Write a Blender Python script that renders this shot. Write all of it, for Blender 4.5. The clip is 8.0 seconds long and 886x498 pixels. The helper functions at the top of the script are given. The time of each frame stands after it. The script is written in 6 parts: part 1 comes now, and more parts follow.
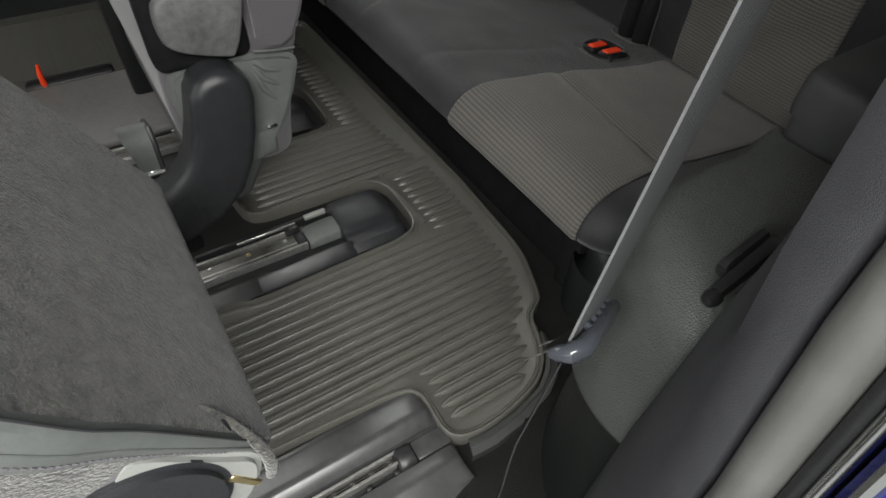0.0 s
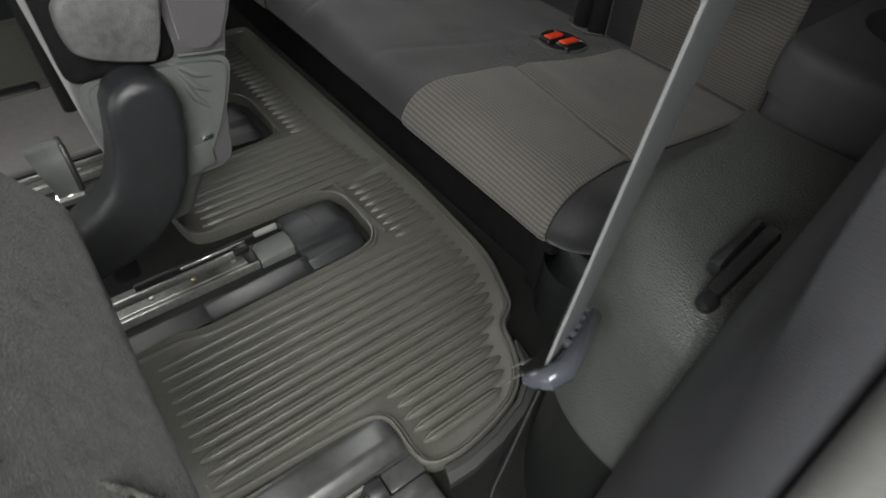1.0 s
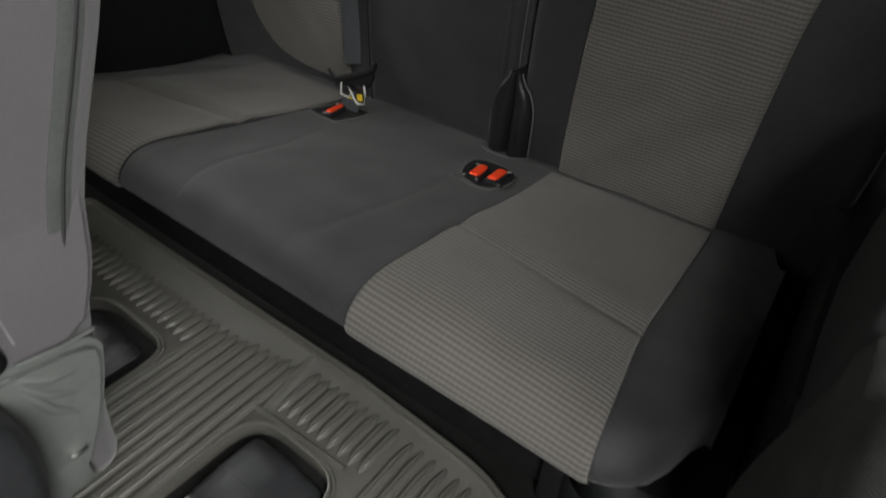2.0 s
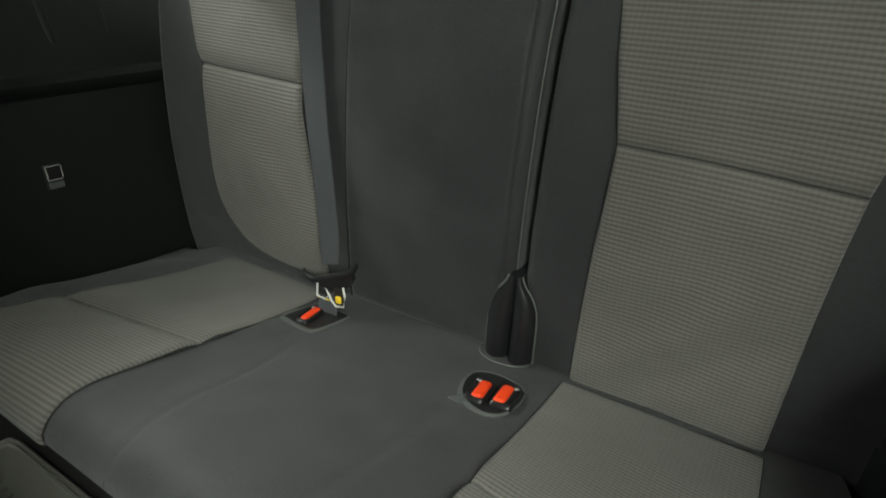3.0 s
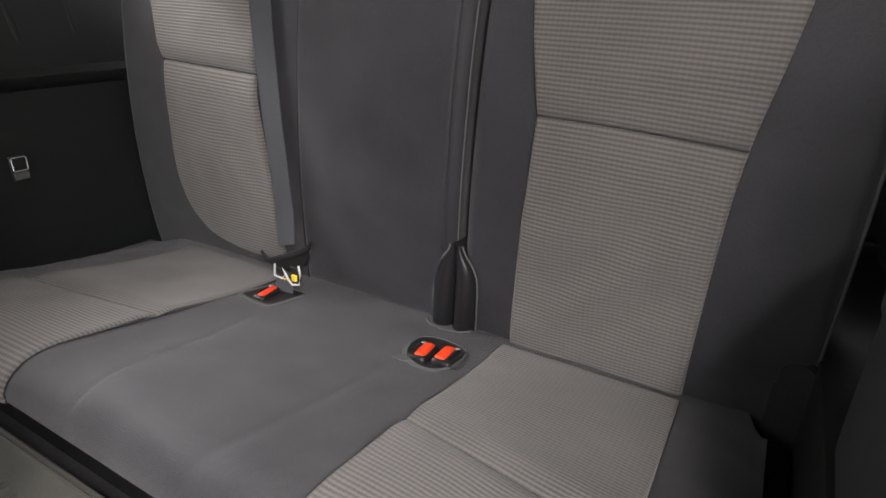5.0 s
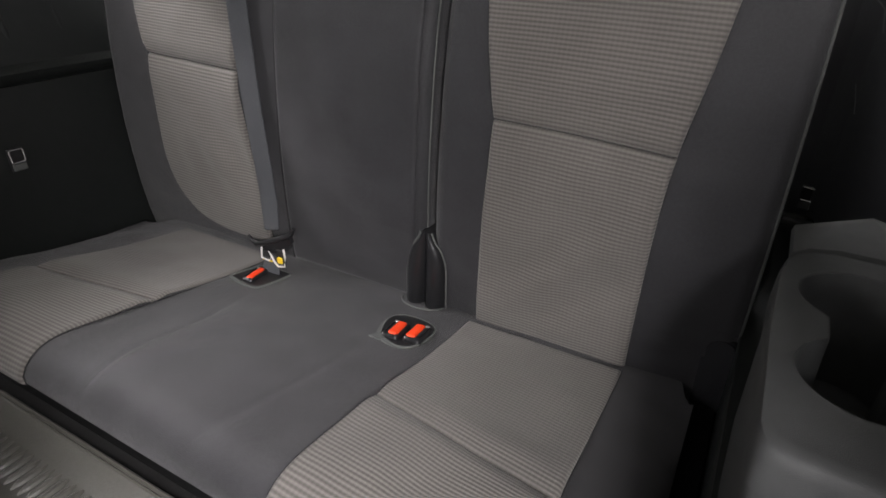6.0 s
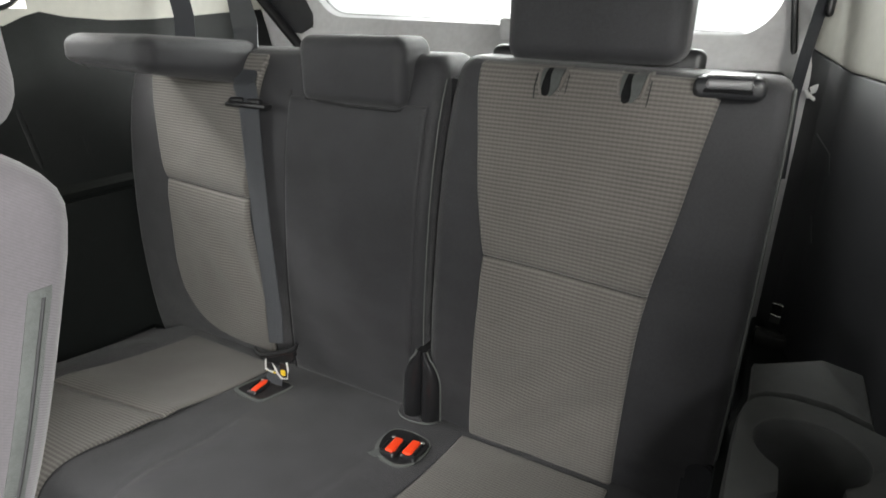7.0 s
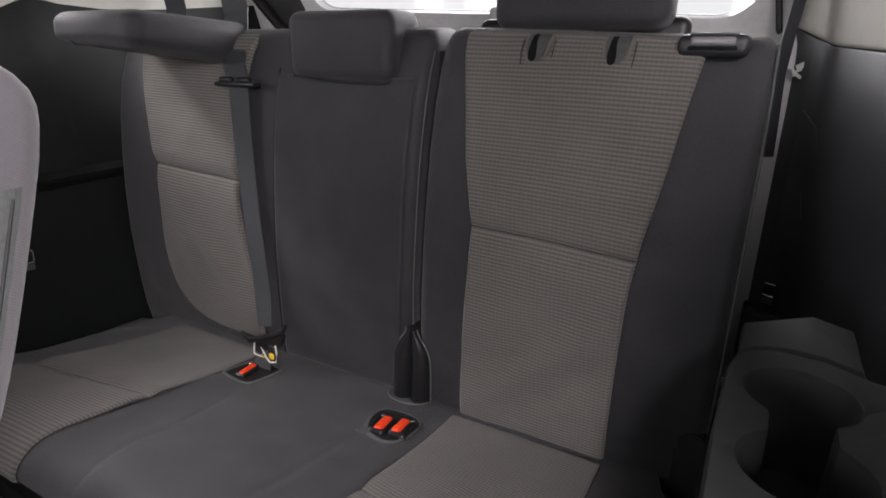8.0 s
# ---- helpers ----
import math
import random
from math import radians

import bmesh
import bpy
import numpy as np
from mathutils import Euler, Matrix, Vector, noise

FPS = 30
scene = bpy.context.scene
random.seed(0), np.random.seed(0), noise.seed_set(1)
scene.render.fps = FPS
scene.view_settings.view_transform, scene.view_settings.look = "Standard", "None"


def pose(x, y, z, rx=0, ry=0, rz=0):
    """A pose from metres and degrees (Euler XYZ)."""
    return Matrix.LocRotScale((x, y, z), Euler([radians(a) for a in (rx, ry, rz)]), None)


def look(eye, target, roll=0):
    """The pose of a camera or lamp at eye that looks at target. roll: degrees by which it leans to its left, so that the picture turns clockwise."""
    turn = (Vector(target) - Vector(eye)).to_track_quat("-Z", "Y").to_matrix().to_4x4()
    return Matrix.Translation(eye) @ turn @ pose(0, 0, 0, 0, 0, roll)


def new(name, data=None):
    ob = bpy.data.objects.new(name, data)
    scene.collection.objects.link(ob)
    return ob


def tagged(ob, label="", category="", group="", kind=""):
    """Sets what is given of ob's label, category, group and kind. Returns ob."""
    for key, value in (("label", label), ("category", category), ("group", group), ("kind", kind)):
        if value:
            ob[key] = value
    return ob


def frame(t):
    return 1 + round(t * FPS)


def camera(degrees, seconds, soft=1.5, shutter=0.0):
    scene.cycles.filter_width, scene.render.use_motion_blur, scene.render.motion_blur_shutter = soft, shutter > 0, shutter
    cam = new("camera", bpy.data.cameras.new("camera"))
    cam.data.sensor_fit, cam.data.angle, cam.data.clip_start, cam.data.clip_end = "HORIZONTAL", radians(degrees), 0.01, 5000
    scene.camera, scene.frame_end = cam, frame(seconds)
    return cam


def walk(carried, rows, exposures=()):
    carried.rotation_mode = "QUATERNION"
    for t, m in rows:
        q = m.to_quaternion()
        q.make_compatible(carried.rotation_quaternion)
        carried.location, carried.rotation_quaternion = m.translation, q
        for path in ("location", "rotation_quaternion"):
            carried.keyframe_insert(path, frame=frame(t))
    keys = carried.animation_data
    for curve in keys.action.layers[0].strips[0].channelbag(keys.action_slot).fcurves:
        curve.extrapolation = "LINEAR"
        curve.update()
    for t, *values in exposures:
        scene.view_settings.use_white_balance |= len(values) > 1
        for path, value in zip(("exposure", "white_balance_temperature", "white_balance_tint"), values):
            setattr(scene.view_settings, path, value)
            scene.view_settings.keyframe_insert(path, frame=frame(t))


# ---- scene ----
cam = camera(75.0, 8.0, 1.6, 0.25)
PATH = [
    (0, (0.656, -0.383, 0.625), (-0.476, 0.389, -0.832), 2.9),
    (0.5, (0.658, -0.372, 0.606), (-0.455, 0.437, -0.846), 3.1),
    (1, (0.629, -0.351, 0.59), (-0.455, 0.511, -0.852), 2.2),
    (1.2, (0.583, -0.350, 0.602), (-0.452, 0.560, -0.847), 1.6),
    (1.5, (0.511, -0.322, 0.593), (-0.461, 0.707, -0.82), 1.8),
    (2, (0.387, -0.264, 0.594), (-0.509, 1.0, -0.67), 2.3),
    (2.2, (0.345, -0.238, 0.593), (-0.546, 1.106, -0.59), 1.9),
    (3.3, (0.26, -0.144, 0.64), (-0.721, 1.406, -0.155), 1.3),
    (3.5, (0.26, -0.142, 0.647), (-0.724, 1.414, -0.133), 1.4),
    (4, (0.286, -0.154, 0.628), (-0.684, 1.415, -0.146), 1.3),
    (4.5, (0.323, -0.173, 0.615), (-0.621, 1.407, -0.168), 0.9),
    (5, (0.354, -0.2, 0.586), (-0.565, 1.387, -0.212), 0.9),
    (5.2, (0.361, -0.21, 0.59), (-0.533, 1.37, -0.249), 1.0),
    (6.3, (0.427, -0.229, 0.719), (-0.441, 1.298, -0.237), 0.3),
    (6.5, (0.429, -0.237, 0.752), (-0.437, 1.293, -0.201), 0.3),
    (7, (0.433, -0.247, 0.779), (-0.48, 1.376, 0.05), 0.4),
    (7.5, (0.42, -0.241, 0.761), (-0.499, 1.411, 0.107), 0.3),
    (8, (0.453, -0.259, 0.709), (-0.46, 1.391, 0.042), 0.3),
]
walk(cam, [(t, look(e, g, r)) for t, e, g, r in PATH],
     [(0.0, 0.30, 6500, 8), (0.4, 0.45, 6500, 8), (1.0, 0.42, 6500, 7), (1.5, 0.42, 6500, 9), (2.0, 0.60, 6500, 8), (3.3, 1.52, 6600, -6), (3.6, 1.52, 6600, -6), (4.5, 1.8, 6700, 16),
      (5.2, 1.95, 6500, 17), (6.5, 1.65, 6500, 15), (7.0, 1.75, 6500, 9), (7.5, 1.6, 6400, 13), (8.0, 1.25, 6450, 21)])

# ---- light ----
world = bpy.data.worlds.new("hall_light")
scene.world = world
world.use_nodes = True
wn = world.node_tree.nodes
wn["Background"].inputs["Color"].default_value = (0.97, 1.0, 0.98, 1)
wn["Background"].inputs["Strength"].default_value = 0.4


def area_lamp(name, eye, target, w, h, watts, color=(1, 1, 1)):
    d = bpy.data.lights.new(name, "AREA")
    d.shape, d.size, d.size_y, d.energy, d.color = "RECTANGLE", w, h, watts, color
    o = new(name, d)
    o.matrix_world = look(eye, target)
    return o


area_lamp("door_daylight", (1.02, -0.64, 1.22), (0.12, 0.20, 0.15), 0.8, 0.8, 46.0, (1.0, 0.99, 0.96))
area_lamp("hall_ceiling_light", (1.38, -3.8, 2.45), (0.35, 0.5, 0.35), 1.5, 1.0, 150.0, (1.0, 0.99, 0.97))
area_lamp("far_door_daylight", (-1.02, -0.60, 0.94), (0.45, 0.12, 0.25), 0.76, 0.26, 3.0, (0.99, 1.0, 0.98))
area_lamp("windscreen_daylight", (-0.15, -2.18, 0.80), (0.05, 0.5, 0.35), 1.5, 0.5, 8.0, (1.0, 0.99, 0.97))
area_lamp("far_side_daylight", (-1.75, 0.04, 1.82), (-0.12, 0.24, 0.12), 1.2, 0.6, 52.0, (1.0, 0.985, 0.975))
area_lamp("hatch_daylight", (-0.14, 1.75, 1.25), (-0.14, 0.6, 0.80), 1.6, 0.8, 15.0, (1.0, 1.0, 0.99))

# ---- materials ----


def mat_base(name, color, rough=0.6, metal=0.0, spec=0.4):
    m = bpy.data.materials.new(name)
    m.use_nodes = True
    b = m.node_tree.nodes["Principled BSDF"]
    b.inputs["Base Color"].default_value = (*color, 1)
    b.inputs["Roughness"].default_value = rough
    b.inputs["Metallic"].default_value = metal
    b.inputs["Specular IOR Level"].default_value = spec
    return m


def node(m, kind, **kw):
    n = m.node_tree.nodes.new(kind)
    for k, v in kw.items():
        n.inputs[k.replace("_", " ")].default_value = v
    return n


def link(m, a, b):
    m.node_tree.links.new(a, b)


def tint(m, color, scale, amount, detail=4.0, vec=None, second=None):
    """Varies the base colour by noise at one or two sizes."""
    b = m.node_tree.nodes["Principled BSDF"]
    if vec is None:
        vec = m.node_tree.nodes.new("ShaderNodeTexCoord").outputs["Object"]
    n = node(m, "ShaderNodeTexNoise", Scale=scale, Detail=detail)
    link(m, vec, n.inputs["Vector"])
    fac = n.outputs["Fac"]
    if second:
        n2 = node(m, "ShaderNodeTexNoise", Scale=second, Detail=2.0)
        link(m, vec, n2.inputs["Vector"])
        a = m.node_tree.nodes.new("ShaderNodeMath")
        a.operation = "ADD"
        h1 = m.node_tree.nodes.new("ShaderNodeMath")
        h1.operation = "MULTIPLY"
        h1.inputs[1].default_value = 0.5
        link(m, fac, h1.inputs[0])
        h2 = m.node_tree.nodes.new("ShaderNodeMath")
        h2.operation = "MULTIPLY"
        h2.inputs[1].default_value = 0.5
        link(m, n2.outputs["Fac"], h2.inputs[0])
        link(m, h1.outputs[0], a.inputs[0])
        link(m, h2.outputs[0], a.inputs[1])
        fac = a.outputs[0]
    r = m.node_tree.nodes.new("ShaderNodeValToRGB")
    r.color_ramp.elements[0].position = 0.3
    r.color_ramp.elements[1].position = 0.7
    r.color_ramp.elements[0].color = (*[c * (1 - amount) for c in color], 1)
    r.color_ramp.elements[1].color = (*[c * (1 + amount) for c in color], 1)
    link(m, fac, r.inputs["Fac"])
    link(m, r.outputs["Color"], b.inputs["Base Color"])
    return r


def bump(m, height, distance, strength=1.0):
    bp = m.node_tree.nodes.new("ShaderNodeBump")
    bp.inputs["Strength"].default_value = strength
    bp.inputs["Distance"].default_value = distance
    link(m, height, bp.inputs["Height"])
    link(m, bp.outputs["Normal"], m.node_tree.nodes["Principled BSDF"].inputs["Normal"])
    return bp


def mat_noise(name, color, rough, scale, amount, bump_scale, bump_d, spec=0.4, second=None, sheen=0.0):
    m = mat_base(name, color, rough, 0.0, spec)
    tint(m, color, scale, amount, second=second)
    tc = m.node_tree.nodes.new("ShaderNodeTexCoord").outputs["Object"]
    n = node(m, "ShaderNodeTexNoise", Scale=bump_scale, Detail=3.0)
    link(m, tc, n.inputs["Vector"])
    bump(m, n.outputs["Fac"], bump_d)
    if sheen:
        m.node_tree.nodes["Principled BSDF"].inputs["Sheen Weight"].default_value = sheen
        m.node_tree.nodes["Principled BSDF"].inputs["Sheen Roughness"].default_value = 0.5
    return m


def mat_leather(name, color, rough=0.42, grain=420.0, depth=0.0006):
    """Grained moulded plastic or vinyl."""
    m = mat_base(name, color, rough, 0.0, 0.45)
    tint(m, color, 9.0, 0.15, second=60.0)
    tc = m.node_tree.nodes.new("ShaderNodeTexCoord").outputs["Object"]
    v = node(m, "ShaderNodeTexVoronoi", Scale=grain)
    v.feature = "DISTANCE_TO_EDGE"
    link(m, tc, v.inputs["Vector"])
    mr = m.node_tree.nodes.new("ShaderNodeMapRange")
    mr.inputs["From Max"].default_value = 0.25
    link(m, v.outputs["Distance"], mr.inputs["Value"])
    bump(m, mr.outputs["Result"], depth, 0.45)
    return m


def mat_rib(name, color, pitch=0.0056, cross=0.0062):
    """Ribbed seat cloth: fine rows across, broken by a weave along them."""
    m = mat_base(name, color, 0.85, 0.0, 0.2)
    tc = m.node_tree.nodes.new("ShaderNodeTexCoord").outputs["UV"]
    sep = m.node_tree.nodes.new("ShaderNodeSeparateXYZ")
    link(m, tc, sep.inputs[0])

    def wave(sock, p):
        a = m.node_tree.nodes.new("ShaderNodeMath")
        a.operation = "MULTIPLY"
        a.inputs[1].default_value = 2 * math.pi / p
        link(m, sock, a.inputs[0])
        s = m.node_tree.nodes.new("ShaderNodeMath")
        s.operation = "SINE"
        link(m, a.outputs[0], s.inputs[0])
        return s.outputs[0]

    rows = wave(sep.outputs["Y"], pitch)
    cols = wave(sep.outputs["X"], cross)
    mx = m.node_tree.nodes.new("ShaderNodeMath")
    mx.operation = "MULTIPLY_ADD"
    link(m, cols, mx.inputs[0])
    mx.inputs[1].default_value = 0.20
    link(m, rows, mx.inputs[2])
    nz = node(m, "ShaderNodeTexNoise", Scale=900.0, Detail=2.0)
    link(m, tc, nz.inputs["Vector"])
    nb = node(m, "ShaderNodeTexNoise", Scale=7.0, Detail=3.0)
    link(m, tc, nb.inputs["Vector"])
    ad = m.node_tree.nodes.new("ShaderNodeMath")
    ad.operation = "ADD"
    link(m, mx.outputs[0], ad.inputs[0])
    link(m, nz.outputs["Fac"], ad.inputs[1])
    ad2 = m.node_tree.nodes.new("ShaderNodeMath")
    ad2.operation = "MULTIPLY_ADD"
    link(m, nb.outputs["Fac"], ad2.inputs[0])
    ad2.inputs[1].default_value = 1.6
    link(m, ad.outputs[0], ad2.inputs[2])
    r = m.node_tree.nodes.new("ShaderNodeMapRange")
    r.inputs["From Min"].default_value = 0.1
    r.inputs["From Max"].default_value = 2.7
    r.inputs["To Min"].default_value = 0.62
    r.inputs["To Max"].default_value = 1.31
    link(m, ad2.outputs[0], r.inputs["Value"])
    mul = m.node_tree.nodes.new("ShaderNodeVectorMath")
    mul.operation = "SCALE"
    mul.inputs[0].default_value = color
    link(m, r.outputs["Result"], mul.inputs["Scale"])
    b = m.node_tree.nodes["Principled BSDF"]
    link(m, mul.outputs[0], b.inputs["Base Color"])
    bump(m, mx.outputs[0], 0.0007, 0.5)
    b.inputs["Sheen Weight"].default_value = 0.15
    return m


def mat_web(name, color, pitch=0.004):
    """Belt webbing: slanting fine twill."""
    m = mat_base(name, color, 0.55, 0.0, 0.4)
    tc = m.node_tree.nodes.new("ShaderNodeTexCoord").outputs["UV"]
    mp = m.node_tree.nodes.new("ShaderNodeMapping")
    mp.inputs["Rotation"].default_value = (0, 0, radians(35))
    link(m, tc, mp.inputs["Vector"])
    w = node(m, "ShaderNodeTexWave", Scale=1.0 / pitch / 2, Distortion=0.6)
    link(m, mp.outputs[0], w.inputs["Vector"])
    bump(m, w.outputs["Fac"], pitch * 0.25)
    r = m.node_tree.nodes.new("ShaderNodeValToRGB")
    r.color_ramp.elements[0].color = (*[c * 0.92 for c in color], 1)
    r.color_ramp.elements[1].color = (*[c * 1.1 for c in color], 1)
    link(m, w.outputs["Fac"], r.inputs["Fac"])
    link(m, r.outputs["Color"], m.node_tree.nodes["Principled BSDF"].inputs["Base Color"])
    return m


def mat_twill(name, color, pitch=0.0018):
    """Plain seat cloth with a fine slanting weave."""
    m = mat_base(name, color, 0.85, 0.0, 0.25)
    tc = m.node_tree.nodes.new("ShaderNodeTexCoord").outputs["Object"]
    mp = m.node_tree.nodes.new("ShaderNodeMapping")
    mp.inputs["Rotation"].default_value = (radians(38), 0, radians(20))
    link(m, tc, mp.inputs["Vector"])
    w = node(m, "ShaderNodeTexWave", Scale=0.314 / pitch, Distortion=0.4)
    w.bands_direction = "Z"
    link(m, mp.outputs[0], w.inputs["Vector"])
    r = tint(m, color, 11.0, 0.10, second=380.0)
    mix = m.node_tree.nodes.new("ShaderNodeMixRGB")
    mix.blend_type = "MULTIPLY"
    mix.inputs["Fac"].default_value = 0.10
    link(m, r.outputs["Color"], mix.inputs["Color1"])
    link(m, w.outputs["Color"], mix.inputs["Color2"])
    link(m, mix.outputs["Color"], m.node_tree.nodes["Principled BSDF"].inputs["Base Color"])
    bump(m, w.outputs["Fac"], 0.0002, 0.5)
    m.node_tree.nodes["Principled BSDF"].inputs["Sheen Weight"].default_value = 0.2
    return m


RIB = mat_rib("ribbed_seat_cloth", (0.108, 0.101, 0.093))
CLOTH = mat_noise("dark_seat_cloth", (0.0172, 0.0172, 0.0195), 0.54, 14.0, 0.34, 900.0, 0.0008, 0.32, 300.0, 0.15)
# soft folds of the stretched cover under the weave
_c = CLOTH.node_tree
_fold = node(CLOTH, "ShaderNodeTexNoise", Scale=9.0, Detail=1.2)
_map = _c.nodes.new("ShaderNodeMapping")
_map.inputs["Rotation"].default_value = (0.3, 0.5, 0.6)
_map.inputs["Scale"].default_value = (1.0, 0.6, 1.6)
link(CLOTH, _c.nodes.new("ShaderNodeTexCoord").outputs["Object"], _map.inputs["Vector"])
link(CLOTH, _map.outputs["Vector"], _fold.inputs["Vector"])
_weave = next(n for n in _c.nodes if n.bl_idname == "ShaderNodeBump")
_soft = _c.nodes.new("ShaderNodeBump")
_soft.inputs["Distance"].default_value = 0.0075
_soft.inputs["Strength"].default_value = 0.8
link(CLOTH, _fold.outputs["Fac"], _soft.inputs["Height"])
link(CLOTH, _soft.outputs["Normal"], _weave.inputs["Normal"])
HEM = mat_noise("grey_green_hem_tape", (0.058, 0.062, 0.060), 0.75, 30.0, 0.2, 900.0, 0.0004, 0.3, 300.0)
CONS = mat_leather("dark_console_plastic", (0.048, 0.050, 0.050), 0.5, 800.0, 0.0003)
CONS.node_tree.nodes["Principled BSDF"].inputs["Specular IOR Level"].default_value = 0.25
PIPING = mat_noise("seam_thread", (0.014, 0.014, 0.015), 0.8, 40.0, 0.2, 900.0, 0.0003)
GREY = mat_twill("grey_seat_cloth", (0.074, 0.069, 0.075))
GREYLT = mat_noise("grey_moulded_cover", (0.086, 0.091, 0.087), 0.6, 10.0, 0.12, 300.0, 0.0003, 0.35, 120.0)
SUEDE = mat_noise("worn_armrest_vinyl", (0.085, 0.085, 0.085), 0.55, 120.0, 0.4, 420.0, 0.0008, 0.3, 22.0)
TRIM = mat_leather("grained_side_trim", (0.011, 0.0125, 0.012), 0.34, 700.0, 0.0004)
TRIMS = mat_leather("smooth_dark_plastic", (0.019, 0.0195, 0.0215), 0.26, 900.0, 0.0002)
TRIM.node_tree.nodes["Principled BSDF"].inputs["Specular IOR Level"].default_value = 0.22
SIDEW = mat_leather("dark_rear_side_plastic", (0.042, 0.043, 0.046), 0.34, 900.0, 0.0002)
PANEL = mat_leather("grained_panel_plastic", (0.066, 0.070, 0.066), 0.38, 470.0, 0.0012)
JAMB = mat_leather("soft_door_frame_trim", (0.034, 0.034, 0.039), 0.5, 1300.0, 0.00025)
BLACK = mat_noise("black_plastic", (0.012, 0.012, 0.013), 0.4, 20.0, 0.2, 700.0, 0.0002)
# riser carpet; its near-black also colours in shade inside gaps and slits
PIT = mat_noise("black_carpet_and_gap_shade", (0.007, 0.007, 0.0075), 0.95, 60.0, 0.3, 700.0, 0.001, 0.12)
RUBBER = mat_noise("floor_mat_rubber", (0.076, 0.074, 0.066), 0.29, 16.0, 0.16, 700.0, 0.0004, 0.4, 220.0)
CARPET = mat_noise("seat_back_carpet", (0.042, 0.041, 0.036), 0.95, 340.0, 0.95, 520.0, 0.0020, 0.15, 90.0, 0.3)
FLOORC = mat_noise("cabin_carpet", (0.007, 0.0068, 0.0068), 0.95, 160.0, 0.3, 500.0, 0.0015, 0.12, 18.0, 0.05)
# mat rubber again, darkened to put shade into its colour
FLOORM = mat_noise("shaded_mat_rubber", (0.030, 0.031, 0.029), 0.5, 20.0, 0.2, 500.0, 0.0003, 0.4, 120.0)
STEEL = mat_noise("seat_rail_steel", (0.40, 0.395, 0.38), 0.32, 30.0, 0.3, 160.0, 0.0002, 0.5, 200.0)
STEEL.node_tree.nodes["Principled BSDF"].inputs["Metallic"].default_value = 0.75
CHROME = mat_base("bright_metal", (0.75, 0.75, 0.74), 0.18, 1.0)
TONGUE = mat_base("worn_bright_metal", (0.72, 0.72, 0.70), 0.42, 0.45)
RED = mat_noise("red_release_button", (0.78, 0.055, 0.012), 0.42, 30.0, 0.06, 300.0, 0.0001, 0.4)
YELLOW = mat_base("yellow_tag", (0.75, 0.52, 0.03), 0.45)
BRASS = mat_base("yellow_zinc_plate", (0.70, 0.58, 0.30), 0.35, 1.0)
WEBL = mat_web("grey_belt_webbing", (0.108, 0.110, 0.114), 0.0022)
WEBD = mat_web("charcoal_belt_webbing", (0.045, 0.048, 0.054), 0.0015)
WEBK = mat_noise("dark_webbing_cloth", (0.016, 0.016, 0.017), 0.9, 30.0, 0.2, 900.0, 0.0003, 0.1, 300.0)
BEIGE = mat_noise("pale_upper_trim", (0.60, 0.59, 0.53), 0.65, 8.0, 0.05, 300.0, 0.0003, 0.3, 60.0)
HEADL = mat_noise("roof_lining", (0.30, 0.295, 0.28), 0.9, 50.0, 0.08, 900.0, 0.0005)
CLIPW = mat_noise("white_clip_plastic", (0.62, 0.63, 0.62), 0.4, 20.0, 0.06, 300.0, 0.0002)
WHITISH = mat_noise("pale_seat_plastic", (0.22, 0.223, 0.21), 0.5, 10.0, 0.08, 300.0, 0.0002, 0.4, 60.0)
SILLP = mat_noise("worn_glossy_plastic", (0.042, 0.043, 0.043), 0.27, 18.0, 0.25, 500.0, 0.00005, 0.5, 90.0)
FLOORP = mat_noise("grey_floor_plastic", (0.17, 0.16, 0.158), 0.6, 7.0, 0.12, 500.0, 0.0003, 0.35, 90.0)
HATCH = mat_noise("hatch_trim_plastic", (0.50, 0.50, 0.505), 0.35, 12.0, 0.1, 500.0, 0.0002, 0.5, 80.0)
DULL = mat_noise("greased_rail_steel", (0.115, 0.112, 0.105), 0.5, 60.0, 0.5, 200.0, 0.0004, 0.5, 300.0)
DULL.node_tree.nodes["Principled BSDF"].inputs["Metallic"].default_value = 0.8
GLOSSK = mat_noise("glossy_black_plastic", (0.011, 0.011, 0.012), 0.28, 20.0, 0.2, 500.0, 0.0002, 0.5, 90.0)
GLOSSB = mat_noise("glossy_dark_plastic", (0.034, 0.037, 0.044), 0.17, 20.0, 0.1, 300.0, 0.0001, 0.6)
LEVER = mat_noise("grey_lever_plastic", (0.14, 0.14, 0.142), 0.3, 20.0, 0.1, 300.0, 0.0001, 0.6)
BLUE = mat_base("blue_car_paint", (0.006, 0.012, 0.16), 0.22, 0.3, 0.5)
BLUE.node_tree.nodes["Principled BSDF"].inputs["Coat Weight"].default_value = 0.8
SEAL = mat_noise("door_seal_rubber", (0.080, 0.080, 0.077), 0.30, 30.0, 0.15, 300.0, 0.0002, 0.6)
GLASS = bpy.data.materials.new("window_glass")
GLASS.use_nodes = True
_g = GLASS.node_tree
_g.nodes.remove(_g.nodes["Principled BSDF"])
_t = _g.nodes.new("ShaderNodeBsdfTransparent")
_t.inputs["Color"].default_value = (0.92, 0.95, 0.93, 1)
_s = _g.nodes.new("ShaderNodeBsdfGlossy")
_s.inputs["Roughness"].default_value = 0.02
_f = _g.nodes.new("ShaderNodeFresnel")
_f.inputs["IOR"].default_value = 1.45
_x = _g.nodes.new("ShaderNodeMixShader")
_g.links.new(_f.outputs[0], _x.inputs[0])
_g.links.new(_t.outputs[0], _x.inputs[1])
